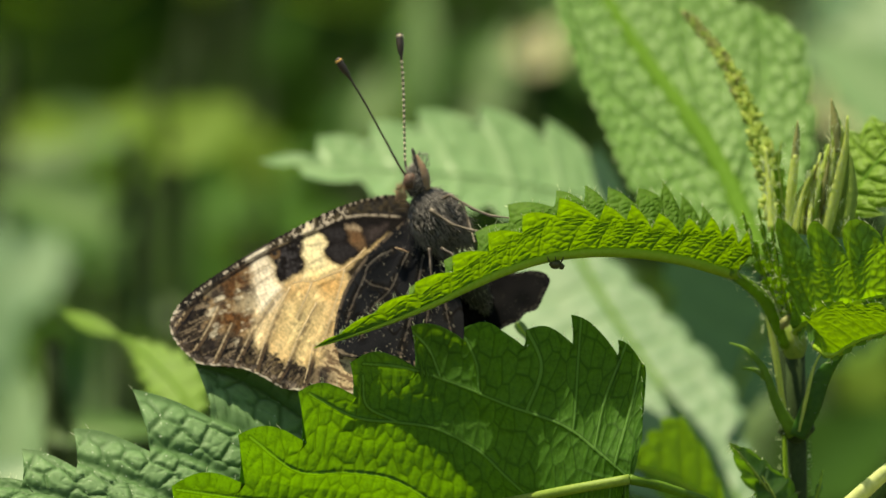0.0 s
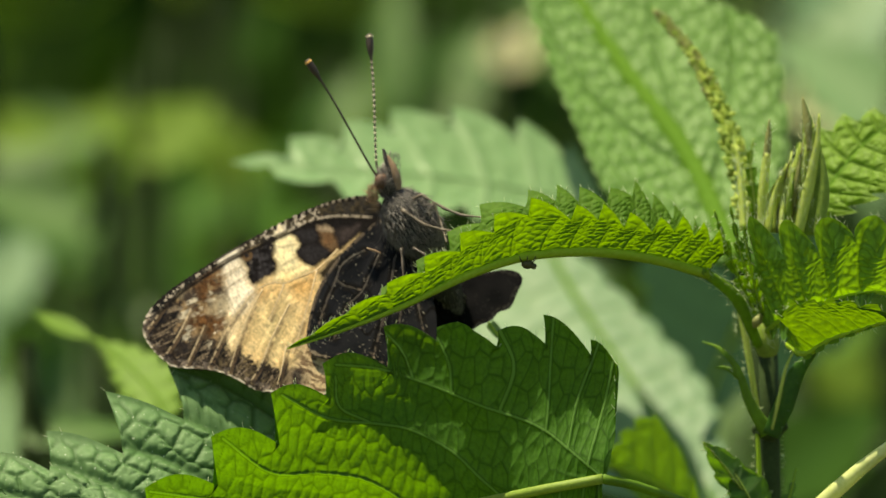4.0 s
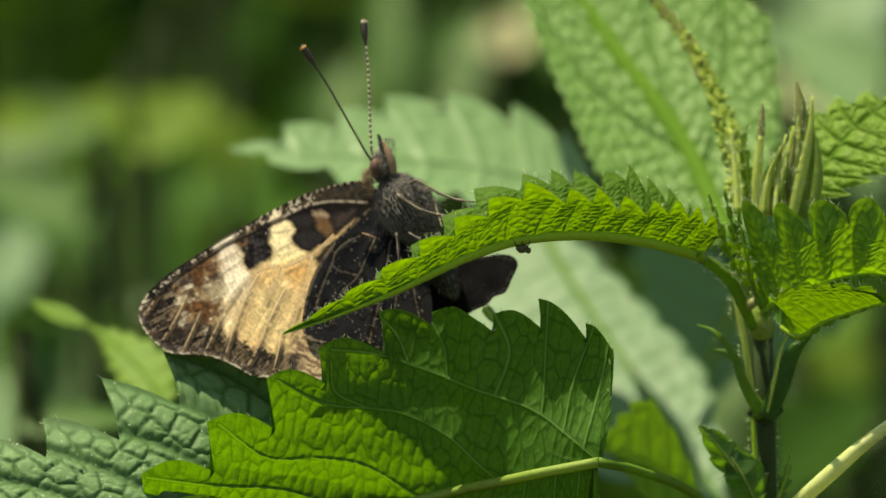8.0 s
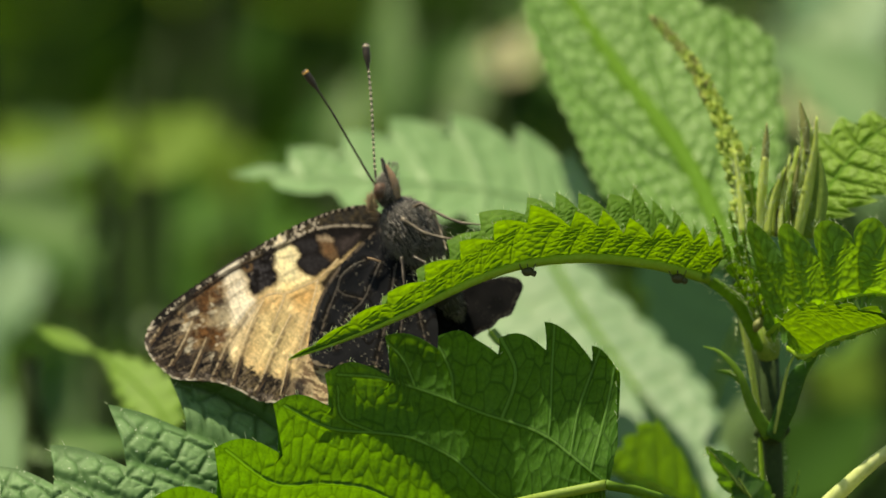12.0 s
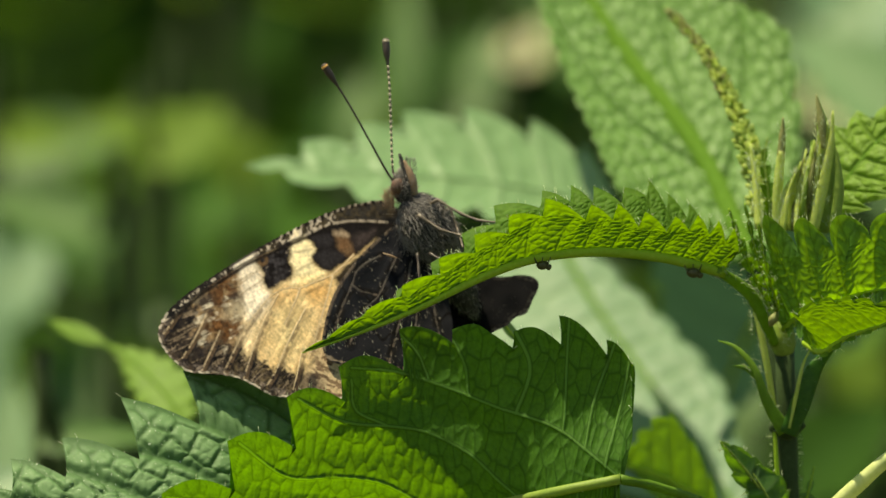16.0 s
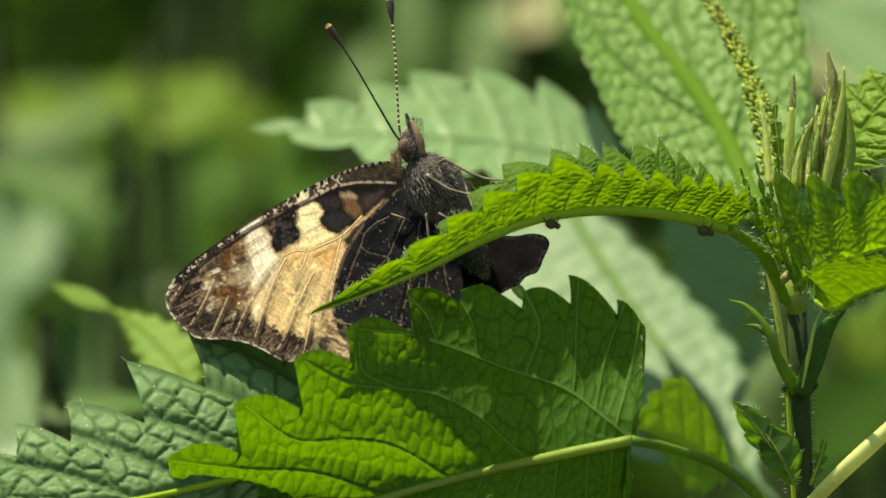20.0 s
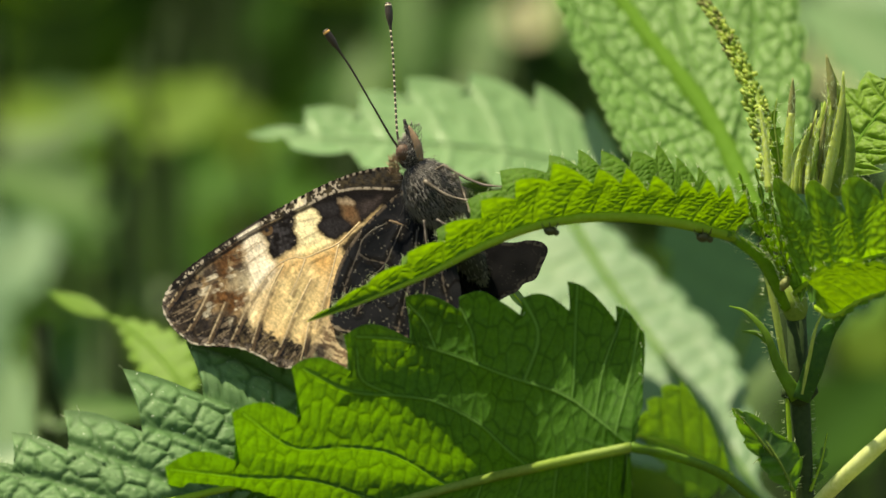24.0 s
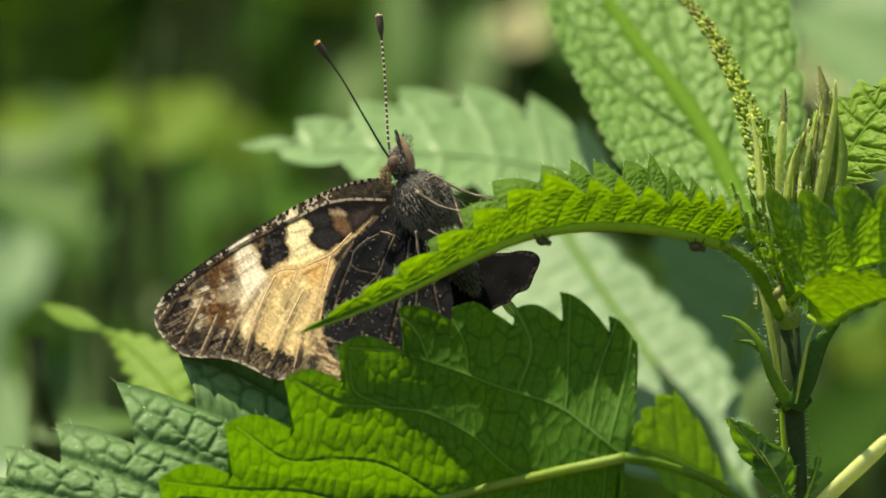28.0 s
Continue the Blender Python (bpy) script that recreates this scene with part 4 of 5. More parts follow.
    leaf(e, low3, even_tips(4, 100, 16, 0.5), ((0.9, 0.2, 0.3), (0.9, 0.2, 0.3)), even_tips(4, 100, 16, 0.5), ((-0.9, -0.2, 0.3), (-0.9, -0.2, 0.3)), M_LEAF, (3, 1), 1, "", 0, 71,
         depth=0.4, bulge=3, rows=12, grain=10)
    return e


build_main_nettle()


def side_nettle(label, stem, leaves, group="neighbouring nettles"):
    """A neighbouring nettle: its stem from the ground and the leaves that show."""
    foot = spot(*stem[-1])
    foot.z = 0.0
    e = thing("neighbour_nettle", foot, label, "plant", group)
    last = stem[-1]
    k = 1 + last[2] / REACH
    ground = 441 + HEIGHT / (UNIT * k)
    rod("stem", (*stem, (last[0], ground, last[2])), (14, 18, 26, 40), M_STEM, e, 40, 10)
    for args, kw in leaves:
        leaf(e, *args, **kw)
    return e


def build_neighbours():
    # leaf under the wing, upper face to the sun
    left_mid = ((760, 860, 0), (520, 880, -7), (250, 930, -12.5), (-120, 985, -14))
    left_tips = [(60, 200), (150, 244), (240, 262), (350, 270), (492, 246), (652, 190), (756, 168), (840, 120), (905, 60)]
    left_low = even_tips(9, 890, 260, 0.35)
    LEFT_NERVES = (((620, 800), (500, 710), (430, 672), (352, 646)), ((560, 850), (440, 768), (330, 716), (242, 690)), ((470, 885), (350, 812), (240, 780), (136, 760)),
                   ((360, 910), (240, 850), (130, 812), (42, 790)), ((250, 930), (150, 890), (40, 862), (-60, 850)), ((110, 955), (0, 930), (-100, 920)), ((760, 860), (520, 880), (250, 930), (-120, 985)))
    side_nettle("nettle whose broad leaf lies under the wing", ((780, 880, 1), (800, 1100, 3), (805, 2500, 6)), [
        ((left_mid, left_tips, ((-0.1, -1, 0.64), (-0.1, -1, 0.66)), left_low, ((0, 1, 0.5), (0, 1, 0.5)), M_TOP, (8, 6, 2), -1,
          "broad leaf with quilted bluish-green upper face", 70, 83), dict(depth=(0.3, 0.25, 0.25, 0.25, 0.75, 0.72, 0.72, 0.6, 0.5), bulge=9.5, cell=54, rows=110, grain=40, hook=0.03, hump_by=0.08, pleat=5.0, line_width=2.8, sweep=1.7, flat=3.2, weave=(44, 36, 36), nerves=LEFT_NERVES))])
    # pale leaf behind the head
    b_mid = ((1120, 372, 70), (900, 322, 67), (680, 300, 64), (458, 286, 62))
    b_tips = [(60, 105), (150, 128), (260, 132), (370, 116), (470, 84), (575, 50)]
    side_nettle("pale green nettle leaf out of focus behind the butterfly", ((1180, 392, 72), (1340, 480, 78), (1408, 720, 84), (1414, 2500, 88)), [
        ((b_mid, b_tips, ((0, -0.75, 1.0), (0, -0.7, 1.0)), even_tips(6, 680, 85, 0.5), ((0, 0.55, -1.0), (0, 0.5, -1.0)), M_PALE, (3, 1), 1, "", 0, 91), dict(depth=0.3, bulge=6, rows=24, grain=16, rib_mat=M_PALE))])
    # tall leaf beside the buds
    broad_mid = ((985, 380, 96), (1060, 520, 88), (1180, 700, 78), (1300, 880, 68), (1420, 1080, 60))
    dim_mid = ((1500, 380, 110), (1400, 500, 116), (1310, 660, 124), (1250, 860, 130))
    u_mid = ((1348, 470, 34), (1268, 290, 43), (1140, 110, 52), (1032, -60, 60), (935, -230, 68), (860, -380, 76))
    TALL_NERVES = (tuple(p[:2] for p in u_mid), ((1268, 290), (1215, 130), (1190, -20), (1150, -200)), ((1285, 320), (1120, 210), (1030, 80), (960, -80)), ((1300, 350), (1340, 180), (1330, 20)))
    u_left = [(30 + 52 * k, float(np.interp(30 + 52 * k, (0, 90, 200, 300, 420, 540, 700, 950), (90, 150, 178, 172, 146, 124, 96, 8)))) for k in range(17)]
    side_nettle("tall nettle leaf with quilted pale green face", ((1352, 490, 34), (1392, 600, 35), (1408, 900, 36), (1416, 2600, 38)), [
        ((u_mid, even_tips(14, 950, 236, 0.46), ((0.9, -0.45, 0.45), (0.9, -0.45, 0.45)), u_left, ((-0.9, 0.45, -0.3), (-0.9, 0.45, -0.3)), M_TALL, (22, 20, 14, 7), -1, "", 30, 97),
         dict(depth=0.18, bulge=11.0, pleat=4.0, cell=25, rows=90, grain=26, rib_mat=M_TALLRIB, line_width=1.2, cup=60, sweep=1.7, flat=2.2, both=True, weave=(36, 22, 62), nerves=TALL_NERVES)),
        # lower broad leaf in the sun, and a dim one hanging behind it
        ((broad_mid, even_tips(10, 900, 112, 0.6), ((0.9, -0.5, 0.5), (0.9, -0.5, 0.4)),
          even_tips(10, 900, 360, 0.4), ((-0.9, 0.5, -0.4), (-0.9, 0.5, -0.4)), M_BROAD, (8, 3), 1, "broad pale leaf out of focus", 0, 101),
         dict(depth=0.13, bulge=3, rows=36, grain=18, rib_mat=M_TALLRIB)),
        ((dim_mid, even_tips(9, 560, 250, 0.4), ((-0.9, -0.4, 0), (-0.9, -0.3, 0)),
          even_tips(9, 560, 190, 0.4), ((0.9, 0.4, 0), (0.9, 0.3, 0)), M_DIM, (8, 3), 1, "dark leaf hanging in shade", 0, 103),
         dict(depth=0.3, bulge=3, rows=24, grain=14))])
    # small bright leaf beyond the wing
    s_mid = ((352, 735, 54), (300, 665, 58), (230, 605, 63), (110, 548, 70))
    side_nettle("young yellow-green nettle shoot beyond the wing", ((360, 755, 56), (370, 900, 58), (380, 2600, 60)), [
        ((s_mid, [(30, 36), (75, 56), (120, 60), (165, 50), (205, 34), (240, 19), (270, 8)], ((0.6, -0.8, 0.8), (0.4, -0.9, 0.8)), [(30, 34), (75, 48), (120, 50), (165, 40), (205, 26), (240, 14), (270, 6)], ((-0.6, 0.8, -0.6), (-0.4, 0.9, -0.6)), M_SHOOT, (6, 2), -1, "", 0, 107), dict(depth=0.4, bulge=2.5, rows=20, grain=14, rib_mat=M_SHOOT))])


build_neighbours()


# ---- the butterfly ----
def wing_depth(x, y, base):
    return base + (520 - y) * 0.05 * 0.42


def inside(poly, x, y):
    r = np.zeros(x.shape, bool)
    n = len(poly)
    for i in range(n):
        (x0, y0), (x1, y1) = poly[i], poly[(i + 1) % n]
        c = (y0 > y) != (y1 > y)
        with np.errstate(divide="ignore", invalid="ignore"):
            xx = (x1 - x0) * (y - y0) / (y1 - y0 + 1e-12) + x0
        r ^= c & (x < xx)
    return r


def edge_distance(poly, x, y):
    d = np.full(x.shape, 1e9)
    n = len(poly)
    for i in range(n):
        (x0, y0), (x1, y1) = poly[i], poly[(i + 1) % n]
        dx, dy = x1 - x0, y1 - y0
        t = np.clip(((x - x0) * dx + (y - y0) * dy) / (dx * dx + dy * dy + 1e-9), 0, 1)
        d = np.minimum(d, np.hypot(x - x0 - t * dx, y - y0 - t * dy))
    return d


def area(poly, x, y, soft=3.0):
    """1 inside a smooth closed shape, 0 outside."""
    p = curve_points(np.vstack([poly, poly[:1]]), 80)[:-1]
    d = edge_distance(p, x, y) * np.where(inside(p, x, y), 1, -1)
    return np.clip(d / soft * 0.5 + 0.5, 0, 1)


def grain(x, y, scale, seed):
    """Smooth random field, about 0 to 1."""
    rng = np.random.default_rng(seed)
    g = rng.random((64, 64))
    u, v = (x / scale) % 63, (y / scale) % 63
    i, j = u.astype(int), v.astype(int)
    fu, fv = u - i, v - j
    fu, fv = fu * fu * (3 - 2 * fu), fv * fv * (3 - 2 * fv)
    return (g[j, i] * (1 - fu) + g[j, i + 1] * fu) * (1 - fv) + (g[j + 1, i] * (1 - fu) + g[j + 1, i + 1] * fu) * fv


def blend(c, col, k):
    return c * (1 - k[:, None]) + np.asarray(col) * k[:, None]


FORE_VEINS = (((648, 440), (612, 474), (575, 490), (553, 499), (535, 497), (512, 505), (492, 522), (470, 550), (452, 576), (436, 608), (418, 645)),
              ((611, 477), (603, 508), (592, 545), (580, 582), (566, 622)),
              ((553, 500), (546, 518), (534, 545), (526, 562)),
              ((562, 535), (546, 565), (528, 600), (511, 640), (494, 668)),
              ((515, 508), (495, 545), (477, 585), (464, 622), (453, 655)),
              ((556, 610), (548, 645), (536, 688)),
              ((412, 572), (398, 602), (380, 640)),
              ((388, 542), (370, 580), (346, 618)),
              ((345, 530), (325, 560), (306, 584)))
FRONT_RIB = (((707, 384), (650, 381), (602, 388), (571, 402), (535, 417), (460, 451), (380, 502), (318, 556)),)
HIND_VEINS = (((695, 443), (670, 455), (652, 472), (645, 492), (628, 530), (614, 570)),
              ((722, 448), (706, 482), (690, 514), (660, 545), (640, 596)),
              ((748, 456), (738, 520), (722, 580), (708, 630)),
              ((765, 430), (762, 500), (755, 570), (745, 650)),
              ((645, 494), (662, 505), (690, 512)),
              ((775, 440), (785, 510), (792, 560), (802, 605)))


def crisp(v, at, width=0.12):
    return np.clip((v - at) / width + 0.5, 0, 1)


def fore_colours(x, y, rim, margin_d):
    X = x + (grain(x, y, 11, 1) - 0.5) * 6 + (grain(x, y, 3.2, 3) - 0.5) * 3
    Y = y + (grain(x, y, 11, 2) - 0.5) * 6 + (grain(x, y, 3.2, 4) - 0.5) * 3
    vd = vein_near(FORE_VEINS[:9], x, y)
    g3, g5, g9, g16 = grain(x, y, 2.6, 20), grain(x, y, 5, 21), grain(x, y, 9, 22), grain(x, y, 16, 25)
    th, rr = np.arctan2(y - 395, 760 - x), np.hypot(x - 760, y - 395)
    ray = grain(th * 420 + 500, rr * 0.16, 3.4, 61) * 0.6 + grain(th * 420 + 500, rr * 0.35, 7, 62) * 0.4

    streak = grain(th * 420 + 500, rr * 0.10, 2.4, 63) * 0.55 + grain(th * 420 + 500, rr * 0.22, 4.6, 64) * 0.45

    def patch(c, col, pts, soft=4, k=1.0):
        return blend(c, col, area(np.array(pts, float), X, Y, soft) * k)

    # tan field: paler and greener in its middle, browner under the cell
    c = np.tile((0.70, 0.50, 0.26), (len(x), 1))
    c = blend(c, (0.82, 0.63, 0.36), np.clip(g16 * 1.6 - 0.4, 0, 1) * 0.7)
    c = patch(c, (0.66, 0.55, 0.30), ((515, 545), (552, 530), (562, 580), (530, 615), (508, 590)), 26, 0.55)
    c = patch(c, (0.64, 0.36, 0.12), ((560, 500), (604, 484), (600, 515), (575, 522)), 10, 0.7)
    c = patch(c, (0.70, 0.42, 0.16), ((515, 505), (550, 503), (530, 520), (505, 528)), 10, 0.5)
    c = patch(c, (0.82, 0.66, 0.44), ((450, 545), (490, 530), (478, 580), (460, 615), (440, 590)), 16, 0.8)
    # white bar and cream bar
    c = patch(c, (0.86, 0.76, 0.63), ((436, 458), (472, 444), (484, 470), (490, 495), (504, 512), (486, 538), (462, 552), (448, 532), (446, 496), (440, 478)), 9, 0.97)
    c = patch(c, (0.92, 0.80, 0.52), ((536, 410), (560, 402), (570, 418), (581, 431), (574, 448), (582, 462), (600, 470), (585, 482), (553, 492), (538, 492), (541, 468), (536, 440)), 5)
    c = patch(c, (0.80, 0.60, 0.30), ((545, 478), (600, 468), (575, 490), (550, 498)), 10, 0.7)
    for ax, ay, bx, by in ((541, 470, 584, 450), (548, 436, 574, 430), (450, 508, 486, 484), (446, 492, 478, 468), (470, 470, 448, 484)):
        c = blend(c, (0.34, 0.24, 0.14), crisp(1.4 - vein_near((((ax, ay), (bx, by)),), x, y), 0, 1.0) * 0.55)
    # mottled tip: greys, browns and pale flecks
    tip = area(np.array(((296, 590), (318, 536), (372, 490), (434, 462), (446, 480), (450, 520), (446, 590), (420, 640), (350, 660)), float), X, Y, 9)
    c = blend(c, (0.21, 0.135, 0.078), tip * 0.9)
    c = blend(c, (0.13, 0.095, 0.070), tip * crisp(g16 * 0.55 + g9 * 0.45, 0.50, 0.3) * 0.9)
    c = blend(c, (0.045, 0.034, 0.030), tip * crisp(g9 * 0.30 + g5 * 0.15 + streak * 0.55, 0.50, 0.10) * 0.92)
    c = blend(c, (0.84, 0.74, 0.58), tip * crisp(grain(x, y, 12, 23) * 0.40 + streak * 0.60, 0.62, 0.08) * 0.62)
    for pts in (((402, 480), (432, 472), (442, 490), (436, 505), (408, 508), (396, 498)), ((384, 550), (412, 545), (446, 562), (438, 580), (408, 590), (390, 570)), ((405, 505), (425, 508), (418, 530), (402, 522))):
        k = area(np.array(pts, float), X, Y, 9)
        c = blend(c, (0.155, 0.072, 0.030), k * crisp(g9 * 0.5 + g5 * 0.5, 0.34, 0.3))
        c = blend(c, (0.055, 0.030, 0.018), k * crisp(g5 * 0.6 + g3 * 0.4, 0.60, 0.15) * 0.8)
    c = patch(c, (0.74, 0.62, 0.42), ((356, 500), (376, 498), (374, 518), (360, 516)), 7, 0.45)
    c = patch(c, (0.78, 0.66, 0.46), ((436, 522), (456, 520), (458, 545), (420, 548)), 9, 0.4)
    # outer margin: dark cells between the ribs, black wedges along them, a pale fringe
    reach = 40 + 10 * grain(x, y, 18, 9) + 16 * np.clip((420 - x) / 110, 0, 1)
    band = crisp(reach - margin_d + (g5 - 0.5) * 14, 0, 9) * (x < 600)
    c = blend(c, (0.024, 0.020, 0.021), band * (0.80 + 0.20 * g5))
    c = blend(c, (0.010, 0.009, 0.010), band * crisp(g9 * 0.3 + streak * 0.7, 0.48, 0.12) * 0.9)
    c = blend(c, (0.32, 0.24, 0.17), band * crisp(streak * 0.85 + g3 * 0.15, 0.62, 0.10) * 0.6)
    c = blend(c, (0.30, 0.24, 0.21), band * crisp(14 - margin_d, 0, 6) * crisp(g9 * 0.6 + g3 * 0.4, 0.55, 0.2) * 0.45)
    shift = vein_near(FORE_VEINS[:9], x - 4.5, y - 1.5)
    wedge = crisp(5.4 - shift + (ray - 0.5) * 7 + (g3 - 0.5) * 3, 0, 2) * crisp(58 - margin_d, 0, 16) * crisp(margin_d, 8, 6) * (x < 600)
    c = blend(c, (0.012, 0.012, 0.017), wedge * 0.95)
    c = blend(c, (0.62, 0.48, 0.32), crisp(1.5 - vd, 0, 1.2) * crisp(g5 + 0.3 * (margin_d > 40), 0.45, 0.2) * (x < 600) * 0.75)
    # painted shade of the raised veins: a thin dark line on one side
    vein_shade = crisp(1.6 - np.abs(shift - 1.2), 0, 1.2) * crisp(150 - margin_d, 0, 60) * (x < 600)
    c = blend(c, (0.12, 0.080, 0.050), vein_shade * crisp(g5 * 0.5 + streak * 0.5, 0.34, 0.2) * 0.7)
    # flecked inner corner
    hatch = area(np.array(((585, 604), (622, 612), (652, 640), (652, 704), (566, 704), (562, 660)), float), X, Y, 9)
    lines = grain(x * 0.92 + y * 0.39 + 900, (y * 0.92 - x * 0.39 + 900) * 3.4, 13, 13) * 2 - 1
    c = blend(c, (0.60, 0.46, 0.30), hatch * 0.85)
    c = blend(c, (0.16, 0.10, 0.065), hatch * crisp(lines * 0.6 + g3 * 0.5, 0.24, 0.2) * 0.9)
    c = patch(c, (0.022, 0.020, 0.024), ((566, 650), (584, 652), (588, 672), (572, 682), (562, 670)), 6, 0.9)
    # black patch by the white bar: slate inside, brown ring at its front corner
    black = (0.012, 0.010, 0.011)
    one = ((474, 447), (484, 439), (502, 432), (530, 415), (539, 420), (537, 446), (539, 476), (522, 490), (500, 501), (491, 494), (486, 470))
    c = patch(c, black, one, 4)
    k1 = area(np.array(one, float), X, Y, 4)
    c = blend(c, (0.044, 0.040, 0.046), k1 * crisp(g9 * 0.6 + g5 * 0.4, 0.50, 0.25) * area(np.array(((486, 446), (532, 424), (532, 474), (503, 488)), float), x, y, 8))
    c = blend(c, (0.17, 0.10, 0.05), k1 * crisp(3.2 - np.abs(np.hypot(x - 488, y - 449) - 7), 0, 2) * 0.8)
    c = blend(c, (0.42, 0.34, 0.27), k1 * crisp(g3 * 0.6 + g5 * 0.4, 0.82, 0.05) * 0.6)
    # two-lobed black patch with slate lobes, brown spot, smoky root
    c = patch(c, black, ((560, 401), (575, 397), (602, 388), (650, 382), (708, 384), (714, 392), (690, 412), (664, 432), (646, 444), (630, 454), (610, 468), (594, 466), (580, 455), (574, 444), (581, 431), (571, 417)), 3)
    slate = (0.030, 0.027, 0.031)
    c = patch(c, slate, ((572, 406), (592, 404), (610, 407), (613, 418), (606, 424), (586, 426), (578, 416)), 5, 0.9)
    c = patch(c, slate, ((584, 436), (604, 432), (620, 436), (628, 444), (614, 456), (600, 460), (586, 452), (580, 444)), 5, 0.9)
    c = patch(c, (0.055, 0.042, 0.042), ((646, 406), (668, 402), (694, 396), (682, 410), (664, 424), (654, 430), (648, 420)), 6, 0.9)
    c = patch(c, (0.135, 0.080, 0.045), ((613, 398), (636, 402), (642, 416), (649, 433), (641, 443), (630, 439), (620, 428), (617, 414)), 4)
    c = patch(c, (0.42, 0.32, 0.23), ((612, 397), (634, 400), (638, 407), (618, 406)), 4, 0.8)
    c = patch(c, (0.20, 0.10, 0.05), ((624, 414), (636, 414), (638, 426), (628, 430)), 5, 0.6)
    c = blend(c, (0.018, 0.015, 0.015), area(np.array(((612, 480), (640, 455), (664, 438), (700, 410), (716, 396), (700, 440), (660, 490), (630, 500)), float), X, Y, 4) * 0.95)
    c = blend(c, (0.014, 0.012, 0.012), area(np.array(((694, 380), (745, 374), (745, 430), (690, 436)), float), X, Y, 4))
    c = blend(c, (0.62, 0.42, 0.20), crisp(1.7 - vein_near(FORE_VEINS[:1], x, y), 0, 1) * (x > 500) * 0.9)
    # front strip above its rib: smoky with flecks, pale where the bars run through, barred edge
    sub = vein_near(FRONT_RIB, x, y)
    above = np.interp(x, (318, 380, 460, 535, 571, 602, 650, 707, 740), (556, 502, 451, 417, 402, 388, 381, 384, 385)) - y
    strip = crisp(above, 0, 2.5)
    c = blend(c, (0.010, 0.0105, 0.012), strip * (0.90 + 0.10 * g5))
    c = blend(c, (0.030, 0.028, 0.029), strip * crisp(g3 * 0.45 + g9 * 0.55, 0.58, 0.16) * (0.45 + 0.25 * (x > 570)))
    c = blend(c, (0.90, 0.82, 0.70), strip * crisp(1 - np.abs(x + (g5 - 0.5) * 8 - 455) / 19, 0, 0.3) * 0.95)
    c = blend(c, (0.90, 0.78, 0.58), strip * crisp(1 - np.abs(x + (g5 - 0.5) * 5 - 545) / 10, 0, 0.4) * 0.95)
    c = blend(c, (0.68, 0.58, 0.48), strip * crisp(g5 * 0.6 + g3 * 0.4, 0.60, 0.08) * (x < 620) * 0.7)
    c = blend(c, (0.012, 0.010, 0.010), crisp(3.6 - np.abs(above + 5), 0, 2.5) * (x > 330) * 0.92)
    c = blend(c, (0.40, 0.34, 0.28), crisp(2.2 - sub, 0, 1.2) * crisp(g5, 0.3, 0.2) * (x > 560) * 0.85)
    c = blend(c, (0.020, 0.017, 0.017), crisp(1.6 - sub, 0, 1.2) * (x <= 560) * 0.8)
    bars = crisp(np.sin(x * 0.53 + np.sin(x * 0.05) * 2), 0.0, 0.5)
    c = blend(c, (0.012, 0.010, 0.010), crisp(6.5 - rim + (g5 - 0.5) * 6, 0, 3) * (1 - bars) * (x > 520))
    c = blend(c, (0.42, 0.36, 0.30), crisp(4.0 - rim, 0, 2) * bars * crisp(g5, 0.35, 0.2) * (x > 520) * 0.85)
    c = blend(c, (0.018, 0.015, 0.015), crisp(4.2 - rim, 0, 2) * (x <= 520) * 0.95)
    c = blend(c, (0.72, 0.65, 0.54), crisp(3.4 - margin_d, 0, 1.5) * crisp(grain(x, y, 6, 16), 0.46, 0.2) * 0.7)
    # fine wrinkles across the ribs
    wrinkle = grain(rr + 6 * g9, th * 160 + 300, 2.0, 65) * 0.6 + grain(rr + 300, th * 60 + 300, 3.6, 66) * 0.4
    c *= (0.84 + 0.32 * g3)[:, None] * (0.78 + 0.44 * ray)[:, None] * (0.60 + 0.80 * wrinkle)[:, None]
    return c


def hind_colours(x, y, rim, margin_d):
    vd = vein_near(HIND_VEINS, x, y)
    g5 = grain(x, y, 5, 35)
    c = np.tile((0.0085, 0.0095, 0.0125), (len(x), 1))
    c = blend(c, (0.018, 0.0185, 0.023), np.clip(grain(x, y, 22, 31) * 1.8 - 0.5, 0, 1))
    c = blend(c, (0.010, 0.009, 0.009), crisp(4.5 - np.abs(vd - 4), 0, 2) * crisp(grain(x, y, 12, 37), 0.45, 0.3) * 0.8)
    c = blend(c, (0.20, 0.155, 0.125), crisp(1.6 - vd, 0, 1) * crisp(g5, 0.42, 0.2) * 0.75)
    for k in range(2):
        zig = np.abs(y - (508 + 62 * k) - (x - 660) * 0.30 - 9 * np.sin((x + 20 * k) * 0.16))
        c = blend(c, (0.007, 0.006, 0.006), crisp(3 - zig, 0, 2) * 0.85)
    lead = crisp(5 - rim, 0, 3)
    c = blend(c, (0.17, 0.13, 0.10), lead * crisp(g5, 0.45, 0.2) * 0.7)
    specks = np.clip(grain(x, y, 2.0, 33) * 7 - 6.25, 0, 1) * crisp(grain(x, y, 22, 36) + 0.5 * crisp(9 - np.minimum(vd, rim), 0, 4), 0.5, 0.3)
    c = blend(c, (0.60, 0.54, 0.47), specks)
    c = blend(c, (0.34, 0.27, 0.20), crisp(5 - margin_d + 3 * g5, 0, 3) * crisp(grain(x, y, 5, 34), 0.58, 0.2) * 0.7)
    return c


def shaded_far_colours(x, y, rim, margin_d):
    # hindwing pattern scaled down: the far wing's shade is put into its colours
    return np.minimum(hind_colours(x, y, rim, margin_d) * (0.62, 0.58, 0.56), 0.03)


